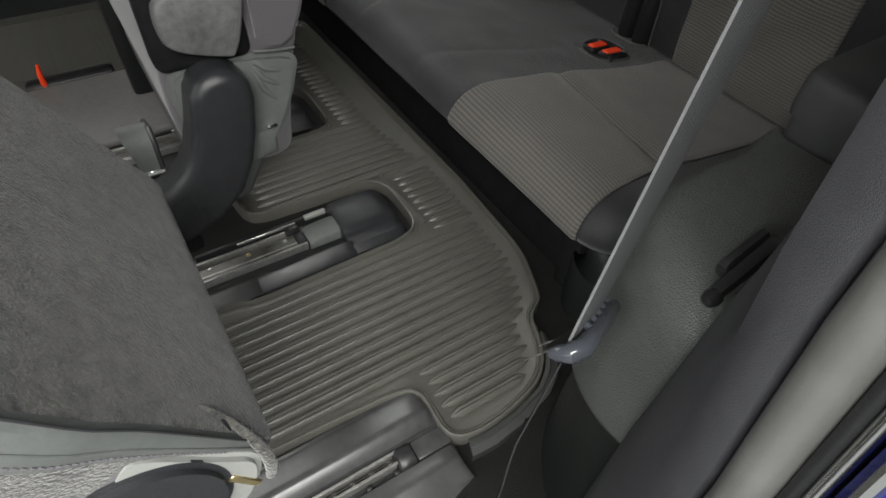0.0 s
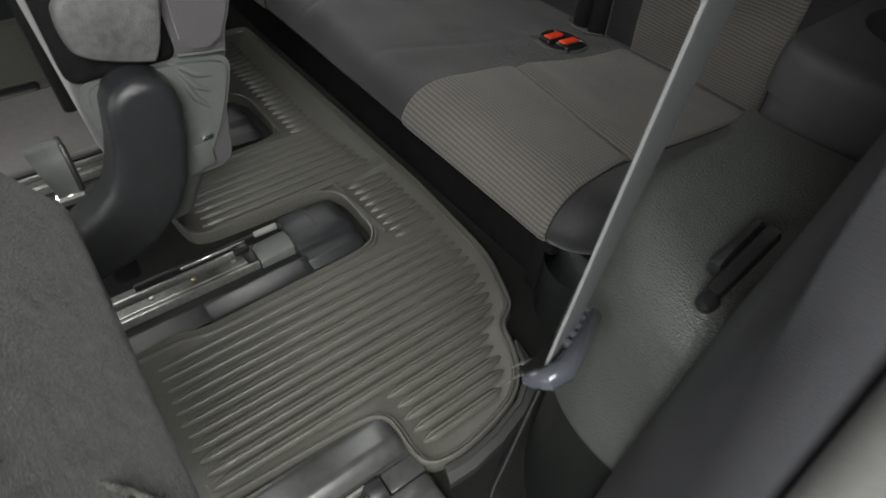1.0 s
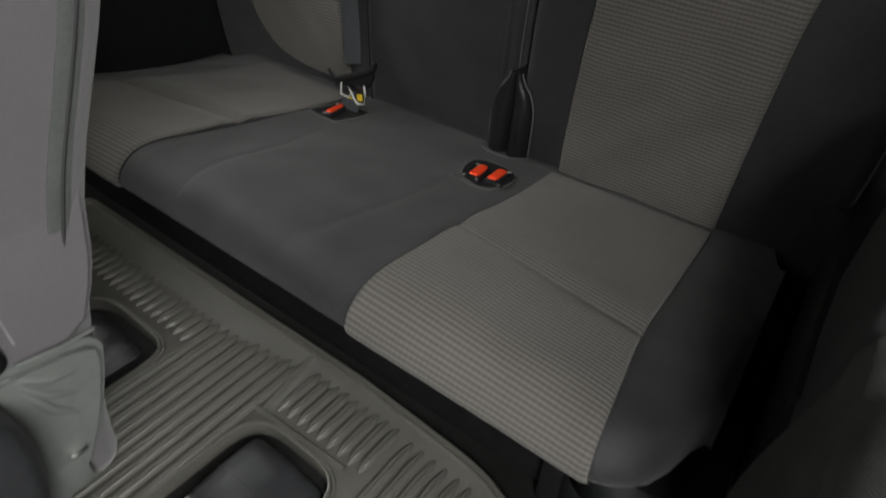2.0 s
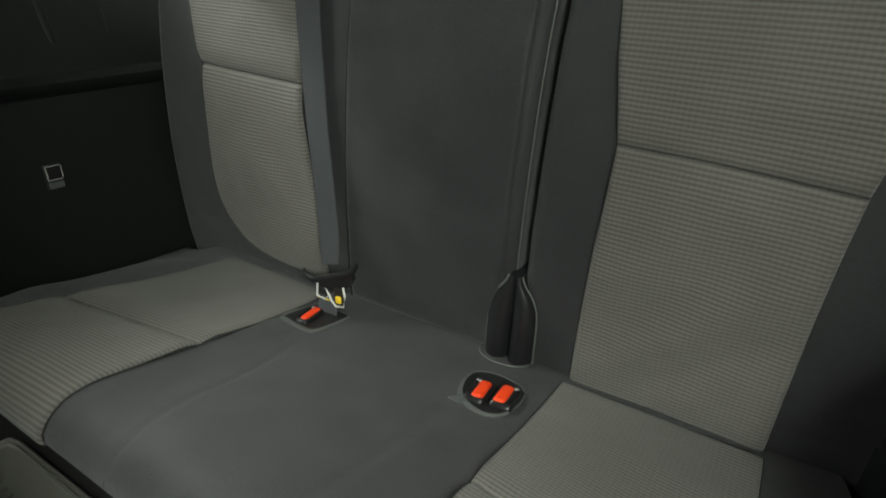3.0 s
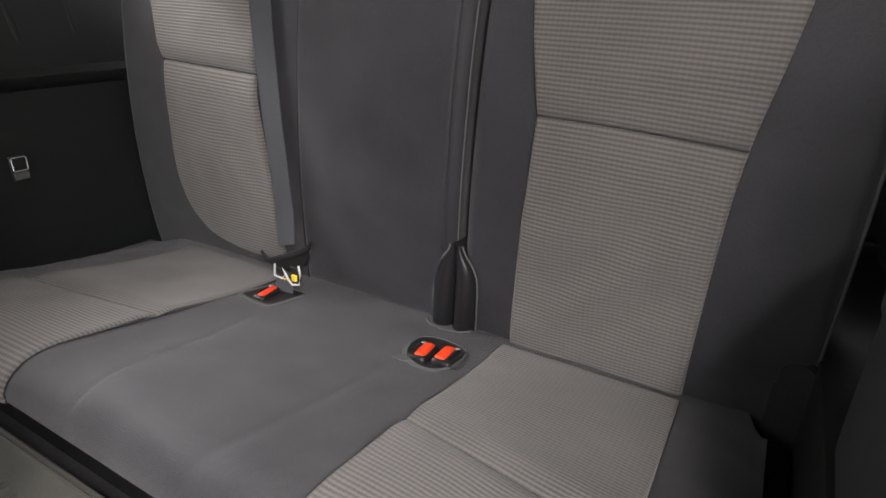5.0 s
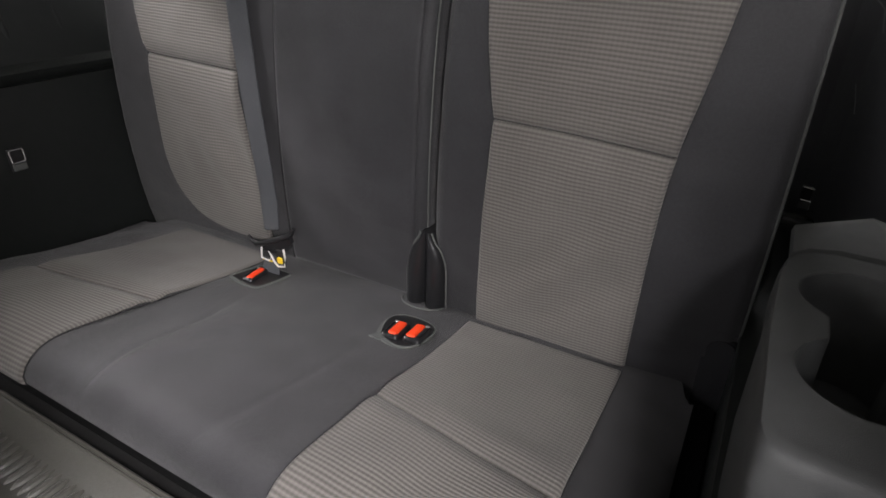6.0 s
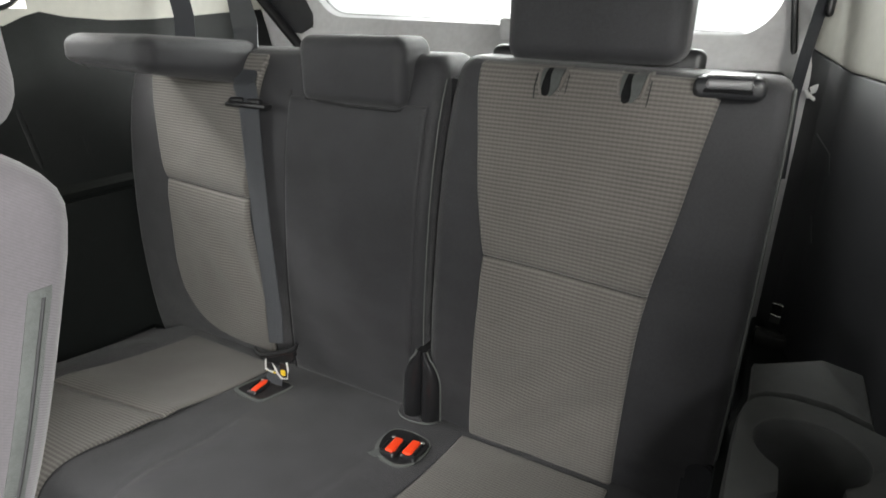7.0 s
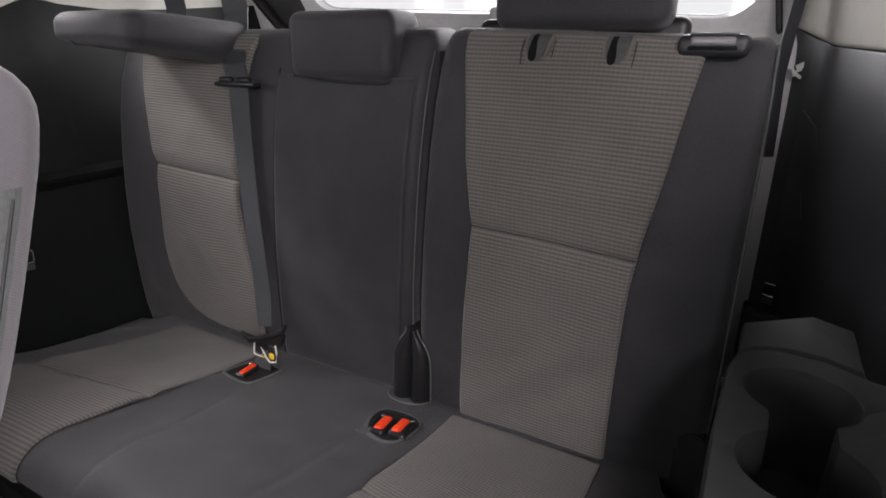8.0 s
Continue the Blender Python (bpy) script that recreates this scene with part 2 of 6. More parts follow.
_g.links.new(_s.outputs[0], _x.inputs[2])
_g.links.new(_x.outputs[0], _g.nodes["Material Output"].inputs["Surface"])

# ---- mesh helpers ----


def finish(name, bm, material, smooth=True):
    bmesh.ops.recalc_face_normals(bm, faces=bm.faces)
    me = bpy.data.meshes.new(name)
    bm.to_mesh(me)
    bm.free()
    if smooth:
        for p in me.polygons:
            p.use_smooth = True
        me.set_sharp_from_angle(angle=radians(42))
    me.materials.append(material)
    return me


def part(name, bm, material, parent=None, label="", smooth=True):
    ob = new(name, finish(name, bm, material, smooth))
    if parent is not None:
        ob.parent = parent
    if label:
        tagged(ob, label)
    return ob


def thing(name, label, category, group="", kind="", at=(0, 0, 0)):
    e = new(name)
    e.empty_display_size = 0.05
    e.location = at
    bpy.context.view_layer.update()
    return tagged(e, label, category, group, kind)


def rbox(lo, hi, r=0.005, seg=2, m=None, bm=None):
    """A box between two corners with rounded edges."""
    bm = bm or bmesh.new()
    lo, hi = Vector(lo), Vector(hi)
    c, s = (lo + hi) / 2, hi - lo
    tmp = bmesh.new()
    bmesh.ops.create_cube(tmp, size=1, matrix=Matrix.Diagonal((*s, 1)))
    r = min(r, min(s) * 0.49)
    if r > 0:
        bmesh.ops.bevel(tmp, geom=tmp.edges[:], offset=r, segments=seg, affect="EDGES", profile=0.5)
    bmesh.ops.transform(tmp, matrix=Matrix.Translation(c), verts=tmp.verts)
    if m is not None:
        bmesh.ops.transform(tmp, matrix=m, verts=tmp.verts)
    merge(bm, tmp)
    return bm


def merge(bm, tmp):
    vs = [bm.verts.new(v.co) for v in tmp.verts]
    tmp.verts.index_update()
    for f in tmp.faces:
        bm.faces.new([vs[v.index] for v in f.verts])
    tmp.free()


def loft(rings, bm=None, cap=True, closed=True):
    """A skin over rings of equally many points."""
    bm = bm or bmesh.new()
    vs = [[bm.verts.new(p) for p in ring] for ring in rings]
    n = len(rings[0])
    for a, b in zip(vs, vs[1:]):
        for i in range(n if closed else n - 1):
            j = (i + 1) % n
            bm.faces.new((a[i], a[j], b[j], b[i]))
    if cap and closed:
        bm.faces.new(vs[0][::-1])
        bm.faces.new(vs[-1])
    return bm


def rrect(x0, x1, y0, y1, r, n=5):
    """Rounded rectangle, counter-clockwise from its lower right, as (x, y)."""
    r = max(1e-4, min(r, (x1 - x0) * 0.49, (y1 - y0) * 0.49))
    out = []
    for cx, cy, a0 in ((x1 - r, y0 + r, -90), (x1 - r, y1 - r, 0), (x0 + r, y1 - r, 90), (x0 + r, y0 + r, 180)):
        for k in range(n + 1):
            a = radians(a0 + 90 * k / n)
            out.append((cx + r * math.cos(a), cy + r * math.sin(a)))
    return out


def spline(keys, t):
    """Smooth value through (t, value) keys."""
    if t <= keys[0][0]:
        return keys[0][1]
    if t >= keys[-1][0]:
        return keys[-1][1]
    for i in range(len(keys) - 1):
        a, b = keys[i], keys[i + 1]
        if a[0] <= t <= b[0]:
            p = keys[i - 1] if i else a
            q = keys[i + 2] if i + 2 < len(keys) else b
            h = b[0] - a[0]
            u = (t - a[0]) / h
            ma = (b[1] - p[1]) / (b[0] - p[0]) * h
            mb = (q[1] - a[1]) / (q[0] - a[0]) * h
            return ((2 * u**3 - 3 * u**2 + 1) * a[1] + (u**3 - 2 * u**2 + u) * ma + (-2 * u**3 + 3 * u**2) * b[1] + (u**3 - u**2) * mb)
    return keys[-1][1]


def prism(plan, z0, z1, r=0.006, seg=2, bm=None):
    """An upright prism over a plan outline, its top and side edges rounded."""
    tmp = bmesh.new()
    lo = [tmp.verts.new((x, y, z0)) for x, y in plan]
    tmp.faces.new(lo)
    ex = bmesh.ops.extrude_face_region(tmp, geom=tmp.faces[:])
    for v in ex["geom"]:
        if isinstance(v, bmesh.types.BMVert):
            v.co.z = z1
    bmesh.ops.recalc_face_normals(tmp, faces=tmp.faces)
    if r > 0:
        bmesh.ops.bevel(tmp, geom=tmp.edges[:], offset=r, segments=seg, affect="EDGES", profile=0.5, clamp_overlap=True)
    if bm is None:
        return tmp
    merge(bm, tmp)
    return bm


def tube(points, r, n=8, bm=None, cap=True):
    """A round bar along points."""
    pts = [Vector(p) for p in points]
    rings, up = [], Vector((0.3, 0.2, 1)).normalized()
    for i, p in enumerate(pts):
        d = (pts[min(i + 1, len(pts) - 1)] - pts[max(i - 1, 0)]).normalized()
        a = d.cross(up).normalized()
        b = d.cross(a)
        rr = r[i] if isinstance(r, (list, tuple)) else r
        rings.append([p + (a * math.cos(2 * math.pi * k / n) + b * math.sin(2 * math.pi * k / n)) * rr for k in range(n)])
    return loft(rings, bm, cap)


def webbing(name, points, sides, width, material, parent, thick=0.0016, label=""):
    """A belt strap along points; sides gives its width direction at each."""
    pts, sd = [Vector(p) for p in points], [Vector(s).normalized() for s in sides]
    fine_p, fine_s = [], []
    for i in range(len(pts) - 1):
        for k in range(8):
            u = k / 8
            fine_p.append(pts[i].lerp(pts[i + 1], u))
            fine_s.append(sd[i].lerp(sd[i + 1], u).normalized())
    fine_p.append(pts[-1])
    fine_s.append(sd[-1])
    bm = bmesh.new()
    uv = bm.loops.layers.uv.new("UVMap")
    rows, along = [], 0.0
    for i, p in enumerate(fine_p):
        d = (fine_p[min(i + 1, len(fine_p) - 1)] - fine_p[max(i - 1, 0)]).normalized()
        s = (fine_s[i] - d * fine_s[i].dot(d)).normalized()
        nrm = d.cross(s)
        if i:
            along += (p - fine_p[i - 1]).length
        row = []
        for k in range(5):
            w = (k / 4 - 0.5) * width
            row.append((bm.verts.new(p + s * w + nrm * thick / 2), bm.verts.new(p + s * w - nrm * thick / 2), w, along))
        rows.append(row)

    def face(items, side):
        f = bm.faces.new([it[side] for it in items])
        for l, it in zip(f.loops, items):
            l[uv].uv = (it[2], it[3])

    for a, b in zip(rows, rows[1:]):
        for k in range(4):
            face((a[k], a[k + 1], b[k + 1], b[k]), 0)
            face((b[k], b[k + 1], a[k + 1], a[k]), 1)
        for k, flip in ((0, 1), (4, -1)):
            q = [a[k][0], b[k][0], b[k][1], a[k][1]][::flip]
            bm.faces.new(q)
    for row, flip in ((rows[0], 1), (rows[-1], -1)):
        for k in range(4):
            bm.faces.new([row[k][0], row[k][1], row[k + 1][1], row[k + 1][0]][::flip])
    return part(name, bm, material, parent, label)


def pad(name, fn, outline, nu, nv, material, parent, proud=0.008, sink=0.004, roll=0.06, label="", seam="", folds=()):
    """A sewn panel lying on the surface fn(a, b) -> (point, normal), over outline(v) -> (a0, a1, b); its edges roll in."""
    bm = bmesh.new()
    uv = bm.loops.layers.uv.new("UVMap")
    grid = []
    for j in range(nv + 1):
        v = 0.5 - 0.5 * math.cos(math.pi * j / nv)
        a0, a1, b = outline(v)
        row = []
        for i in range(nu + 1):
            u = i / nu
            # closer rows towards the rim
            us = 0.5 - 0.5 * math.cos(math.pi * u)
            us = 0.6 * us + 0.4 * (0.5 - 0.5 * math.cos(math.pi * us))
            a = a0 + (a1 - a0) * us
            p, nrm = fn(a, b)
            e = min(us, 1 - us) * abs(a1 - a0)
            ev = min(v, 1 - v) * 0.3
            k = min(1, e / 0.007)
            k2 = min(1, ev / 0.007)
            k = math.sqrt(max(0, 1 - (1 - k) ** 2)) * math.sqrt(max(0, 1 - (1 - k2) ** 2))
            # the padding swells beside the cross seam and flattens out away from it
            ds = {"low": v, "high": 1 - v}.get(seam, 1.0) * 0.3
            puff = 0.0065 * (1 - max(0.0, 1 - ds / 0.045) ** 2) * max(0.0, 1 - max(0.0, ds - 0.03) / 0.17) ** 2
            crown = puff + math.sin(math.pi * us) * math.sin(math.pi * v) * roll * 0.1 + dents(Vector(p) * 1.15) * math.sqrt(max(0.0, math.sin(math.pi * us) * math.sin(math.pi * v)))
            for (fa, fb), (ga, gb), depth, width in folds:
                along = max(0.0, min(1.0, ((a - fa) * (ga - fa) + (b - fb) * (gb - fb)) / ((ga - fa) ** 2 + (gb - fb) ** 2)))
                gap = math.hypot(a - fa - along * (ga - fa), b - fb - along * (gb - fb)) / width
                crown -= depth * k * math.sin(math.pi * (0.12 + 0.76 * along)) * (math.exp(-gap * gap) - 0.45 * math.exp(-((gap - 2.0) / 0.9) ** 2))
            row.append((bm.verts.new(Vector(p) + Vector(nrm) * (-sink + (proud + sink) * k + crown)), a, b))
        grid.append(row)
    for j in range(nv):
        for i in range(nu):
            q = (grid[j][i], grid[j][i + 1], grid[j + 1][i + 1], grid[j + 1][i])
            f = bm.faces.new([t[0] for t in q])
            for l, t in zip(f.loops, q):
                l[uv].uv = (t[1], t[2])
    return part(name, bm, material, parent, label)


def dents(p):
    """Soft unevenness of padded cloth, in metres."""
    return noise.noise(p * 8.0) * 0.0042 + noise.noise(p * 19.0 + Vector((3, 1, 7))) * 0.0021


MID = -0.1525  # the bench's middle line; the far half mirrors the near one


# ---- shell ----
def plate(name, bm, material, label, category="structure", smooth=False):
    ob = part(name, bm, material, None, "", smooth)
    return tagged(ob, label, category, "", "structure")


plate("floor", rbox((-0.98, -2.2, -0.09), (0.62, 1.12, -0.012), 0), FLOORC, "dark carpeted cabin floor under the seats", "floor")
plate("ceiling", rbox((-1.05, -2.3, 1.10), (0.78, 1.13, 1.14), 0), HEADL, "pale fabric roof lining over the cabin", "ceiling")
wf = bmesh.new()
for lo, hi in (((-1.05, -2.3, -0.09), (0.78, -2.2, 0.52)), ((-1.05, -2.3, 1.06), (0.78, -2.2, 1.10)), ((-1.05, -2.3, 0.52), (-0.95, -2.2, 1.06)), ((0.68, -2.3, 0.52), (0.78, -2.2, 1.06))):
    rbox(lo, hi, 0, bm=wf)
plate("wall_front", wf, FLOORC, "dark bulkhead with the windscreen opening at the front of the cabin", "wall")

# far side: dark lower trim, pale upper trim with a quarter window
FX = -0.805


def far_wall():
    bm = bmesh.new()
    prof = [(0.0, 0.0), (0.0, 0.40), (-0.004, 0.425), (0.016, 0.440), (0.018, 0.450), (0.0, 0.462), (-0.03, 0.62), (-0.062, 0.72), (-0.078, 0.762)]
    rings = []
    for y, zt in ((-2.2, 0.785), (-0.26, 0.785), (-0.20, 0.785), (0.15, 0.78), (0.30, 0.772), (0.37, 0.768), (0.41, 0.786), (0.44, 0.795), (0.49, 0.786), (0.585, 0.780), (0.68, 0.783), (0.77, 0.789), (0.86, 0.797), (1.035, 0.812)):
        ox = -0.12 if y < -0.25 else 0.0
        rings.append([(max(-0.97, FX + ox + dx), y, z if z < 0.5 else 0.462 + (z - 0.462) * (zt - 0.462) / 0.30) for dx, z in prof] + [(-0.98, y, zt), (-0.98, y, 0.0)])
    return loft(rings, bm)


wall_west = plate("wall_west", far_wall(), TRIM, "dark grained plastic side trim below the far window", "side trim", True)


for y0 in (0.335, 0.435):
    part("moulded_ridge", tube([(FX - 0.012, y0 + 0.012, 0.462), (FX - 0.020, y0 + 0.006, 0.52), (FX - 0.037, y0, 0.61), (FX - 0.068, y0 - 0.004, 0.70)], [0.008, 0.011, 0.011, 0.008], 20), TRIM, wall_west)


def upper_wall(name, x0, x1, windows, material, z0, label):
    """Upper side trim with window openings cut through it; a window is (y0, y1, z0, z1)."""
    bm = bmesh.new()
    y = -2.2
    for y0, y1, w0, w1 in windows:
        for lo, hi in (((x0, y, z0), (x1, y0, 1.10)), ((x0, y0, z0), (x1, y1, w0)), ((x0, y0, w1), (x1, y1, 1.10))):
            rbox(lo, hi, 0, bm=bm)
        y = y1
    rbox((x0, y, z0), (x1, 1.05, 1.10), 0, bm=bm)
    return plate(name, bm, material, label, "side trim")


upper_wall("wall_west_upper", -0.97, -0.885, ((-2.1, -1.15, 0.79, 1.06), (-1.0, -0.21, 0.79, 1.06), (-0.14, 0.42, 0.80, 1.03)), BEIGE, 0.70, "pale plastic upper side trim around the quarter window")


# near side: lower trim that slants in to the seat, taller wall behind it, console with cup holders
def near_lower(foot=False):
    """Side trim that runs forward beside the bench, sweeps out to the door pillar and rolls over into a level shelf."""
    def flare(z):
        return spline([(0.09, 0.019), (0.15, 0.019), (0.20, 0.016), (0.25, 0.010), (0.285, 0.004)], z)

    line = [(0.461, 0.080), (0.4615, 0.050), (0.461, 0.011), (0.459, -0.020), (0.462, -0.050), (0.475, -0.080), (0.497, -0.105), (0.525, -0.125), (0.555, -0.140), (0.585, -0.150), (0.614, -0.155)]
    back = [(0.466, 0.086), (0.480, 0.078), (0.500, 0.076), (0.520, 0.075), (0.540, 0.075), (0.560, 0.075), (0.580, 0.075), (0.600, 0.074), (0.615, 0.070), (0.626, 0.062), (0.636, 0.052)]

    def along(pts, i):
        return Vector([spline([(k, p[c]) for k, p in enumerate(pts)], i) for c in (0, 1)])

    rings = []
    for step in range(51):
        i = step / 5
        p, q = along(line, i), along(back, i)
        t = (along(line, min(10, i + 0.2)) - along(line, max(0, i - 0.2))).normalized()
        out = Vector((t.y, -t.x))
        u = i / 10
        top = 0.346 + 0.012 * u
        r = min(0.035, (q - p).length * 0.6)
        d = (q - p).normalized()
        zb = 0.135 + 0.105 * max(0.0, (u - 0.3) / 0.7) ** 1.5  # lower rim, rising towards the door along the shadow's edge
        # added foot: the panel's shaded lower part as a separate dark piece
        if foot:
            rings.append([(*(p + out * o), z) for z, o in ((-0.02, 0.016), (0.06, 0.012), (zb - 0.02, 0.006), (zb + 0.03, -0.004))] + [(q.x, q.y - 0.002, zb + 0.04), (q.x, q.y - 0.002, -0.02)])
            continue
        rows = [(zb + dz, flare(zb + dz) - do) for dz, do in ((0.012, 0.022), (0.003, 0.014), (0.0, 0.008), (0.003, 0.003), (0.010, 0.0))]
        rows += [(zb + (top - r - 0.01 - zb) * k / 6, flare(zb + (top - r - 0.01 - zb) * k / 6)) for k in range(1, 7)]
        ring = [(*(p + out * o), z) for z, o in rows] + [(p.x, p.y, top - r)]
        for k in range(1, 9):
            a = radians(90 * k / 8)
            ring.append((*(p + d * r * (1 - math.cos(a))), top - r + r * math.sin(a)))
        ring += [(q.x, q.y, top), (q.x, q.y + 0.006, top - 0.006), (q.x, q.y + 0.007, 0.13)]
        rings.append(ring)
    return loft(rings)


def belt_line(x):
    """How much higher the edge between dark and pale trim stands towards the hatch."""
    return 0.012 + 0.045 * max(0.0, min(1.0, (0.54 - x) / 0.08))


plate("wall_east_low", prism([(0.451, 0.15), (0.450, 0.56), (0.47, 0.70), (0.47, 1.2), (0.66, 1.2), (0.66, 0.15)], -0.02, 0.21, 0.006), TRIM, "dark plastic wheel arch cover beside the bench", "side trim", True)
# dark piece added where shade falls on the lower side trim
plate("trim_foot_shade", near_lower(True), TRIM, "foot of the side trim above the sill, dark to stand for shade", "side trim", True)
plate("wall_east", near_lower(), PANEL, "dark grained plastic lower side trim beside the bench", "side trim", True)
wall_back = plate("wall_east_back", prism([(0.640, -0.205), (0.640, 0.45), (0.58, 0.70), (0.525, 0.90), (0.500, 0.97), (0.468, 1.03), (0.468, 1.12), (0.74, 1.12), (0.74, -0.205)], 0.18, 0.690, 0.004), SIDEW, "dark plastic side wall above the cup holders", "side trim", True)
for v in wall_back.data.vertices:
    v.co.z += belt_line(v.co.x) if v.co.z > 0.6 else 0.0


part("ledge", rbox((0.476, 0.880, 0.207), (0.535, 0.92, 0.236), 0.004, 2), SILLP, wall_back)

for path in (((0.5035, 0.955, 0.603), (0.5245, 0.8915, 0.581), (0.5295, 0.873, 0.551)), ((0.521, 0.905, 0.470), (0.5255, 0.890, 0.452), (0.529, 0.878, 0.430))):
    part("trim_seam", tube(path, 0.0006, 6), LEVER, wall_back, "shiny moulded seam")


def near_upper():
    """Pale upper trim of the near side, rounded along its lower rim, with the window behind the pillar."""
    bm = bmesh.new()
    prism([(0.637, 0.50), (0.577, 0.70), (0.522, 0.90), (0.497, 0.97), (0.465, 1.03), (0.465, 1.12), (0.74, 1.12), (0.74, 0.50)], 0.691, 1.10, 0.006, 2, bm=bm)
    for lo, hi in (((0.637, -0.205, 0.691), (0.74, 0.06, 1.10)), ((0.637, 0.06, 0.691), (0.74, 0.50, 0.80)), ((0.637, 0.06, 1.02), (0.74, 0.50, 1.10))):
        rbox(lo, hi, 0.002, 1, bm=bm)
    for v in bm.verts:
        v.co.z += belt_line(v.co.x) if v.co.z < 0.70 else 0.0
    return bm


plate("wall_east_upper", near_upper(), BEIGE, "pale plastic pillar trim above the near side wall", "side trim", True)
# door pillar and the frame of the rear door
JL = [(-0.06, 0.570), (0.20, 0.576), (0.30, 0.581), (0.345, 0.584), (0.385, 0.586), (0.42, 0.589), (0.45, 0.592), (0.49, 0.595), (0.56, 0.601), (0.80, 0.620), (1.10, 0.640)]
JR = [(-0.06, 0.655), (0.38, 0.643), (0.47, 0.636), (0.55, 0.631), (0.80, 0.640), (1.10, 0.655)]
ZJ = [-0.06, 0.1, 0.27, 0.34, 0.40, 0.45, 0.50, 0.56, 0.65, 0.80, 0.95, 1.10]
plate("door_frame", loft([[(spline(JL, z) + 0.005, -0.140, z), (spline(JL, z) + 0.001, -0.154, z), (spline(JL, z), -0.166, z), (spline(JL, z) + 0.002, -0.176, z), (spline(JL, z) + 0.007, -0.186, z), (spline(JL, z) + 0.016, -0.200, z), (spline(JR, z) - 0.022, -0.228, z), (spline(JR, z) - 0.010, -0.237, z), (spline(JR, z) - 0.003, -0.239, z), (spline(JR, z), -0.232, z), (spline(JR, z), -0.200, z)] for z in ZJ]), JAMB, "soft dark trim on the rear door pillar", "door frame", True)
plate("door_sill", rbox((0.585, -1.25, -0.09), (0.70, -0.232, 0.02), 0.012, 3), TRIMS, "dark plastic sill plate under the rear door", "door sill", True)
we = bmesh.new()
for lo, hi in (((0.62, -2.2, -0.09), (0.72, -1.25, 0.55)), ((0.62, -2.2, 1.04), (0.72, -1.25, 1.10)), ((0.62, -1.33, 0.55), (0.72, -1.25, 1.04))):
    rbox(lo, hi, 0, bm=we)
plate("wall_east_front", we, TRIM, "dark side wall with a window ahead of the rear door", "wall")

seal = thing("door_seal", "black rubber weather seal along the rear door opening", "door seal")
part("seal_lip", tube([(spline(JR, z) + 0.0095, -0.236, z) for z in ZJ], 0.0095, 16), SEAL, seal)
part("seal_rib", tube([(spline(JR, z) + 0.0215, -0.240, z) for z in ZJ], 0.003, 10), BLACK, seal)
part("seal_edge", tube([(spline(JR, z) + 0.0265, -0.242, z) for z in ZJ], 0.0026, 10), CHROME, seal, "bright metal edge of the seal")
body_side = thing("car_body", "blue painted body panel outside the rear door seal", "car body", "", "structure")
part("body_panel", loft([[(spline(JR, z) + 0.030, -0.205, z), (spline(JR, z) + 0.030, -0.246, z), (spline(JR, z) + 0.036, -0.252, z), (0.80, -0.262, z), (0.80, -0.205, z)] for z in [-0.2] + ZJ]), BLUE, body_side)
part("body_rib", tube([(spline(JR, z) + 0.0345, -0.2525, z) for z in ZJ], 0.0025, 8), CHROME, body_side, "bright trim strip")

# rear hatch: lower trim, frame, glass
hatch = thing("window_1", "rear hatch with a wide window, pale daylight behind the glass", "rear window", "", "structure")


def hatch_shape(pts):
    """Leans the far end of the opening outwards and lets its lower edge rise towards it."""
    out = []
    for x, z in pts:
        low = max(0.0, min(1.0, (1.06 - z) / 0.29))
        out.append((max(-0.955, x - 0.55 * max(0.0, min(1.0, (-x - 0.35) / 0.32)) * max(0.0, z - 0.80)), z + 0.034 * low * max(0.0, min(1.0, (0.20 - x) / 0.80))))
    return out


def hatch_frame():
    """Panel with a rounded window opening; leans back a little below the glass."""
    inner = hatch_shape(rrect(-0.690, 0.413, 0.758, 1.06, 0.085, 8))
    outer = rrect(-0.97, 0.72, 0.02, 1.10, 0.01, 8)
    bm = bmesh.new()

    def put(pts, y):
        return [bm.verts.new((x, y - 0.75 * max(0.0, min(0.05, 0.758 - z)), z)) for x, z in pts]

    a, m, b = put(outer, 1.05), put(hatch_shape(rrect(-0.77, 0.50, 0.695, 1.085, 0.07, 8)), 1.05), put(inner, 1.05)
    lip = put(hatch_shape(rrect(-0.680, 0.403, 0.768, 1.05, 0.078, 8)), 1.075)
    c = put(outer, 1.12)
    n = len(a)
    for r0, r1 in ((a, m), (m, b), (b, lip), (c, a)):
        for i in range(n):
            j = (i + 1) % n
            bm.faces.new((r0[i], r0[j], r1[j], r1[i]))
    return bm


frame_part = part("window_frame", hatch_frame(), HATCH, hatch, "glossy grey hatch trim")
gl = bmesh.new()
gl.faces.new([gl.verts.new((x, 1.078, z)) for x, z in hatch_shape(rrect(-0.692, 0.416, 0.756, 1.063, 0.085, 8))])
pane = part("pane", gl, GLASS, frame_part)
pane.visible_shadow = False
GK = hatch_shape(rrect(-0.685, 0.408, 0.763, 1.055, 0.081, 8))
part("window_gasket", tube([(x, 1.071, z) for x, z in GK + GK[:1]], 0.004, 6), BLACK, frame_part, "black glass edge")
part("pillar_trim", loft([[(-0.985, y, 0.985), (-0.925, y, 0.890), (-0.785, y, 0.752), (-0.700, y, 0.745), (-0.706, y, 0.800), (-0.750, y, 0.872), (-0.835, y, 0.985)] for y in (1.062, 1.046, 1.042)]), TRIMS, hatch, "dark plastic trim beside the glass")
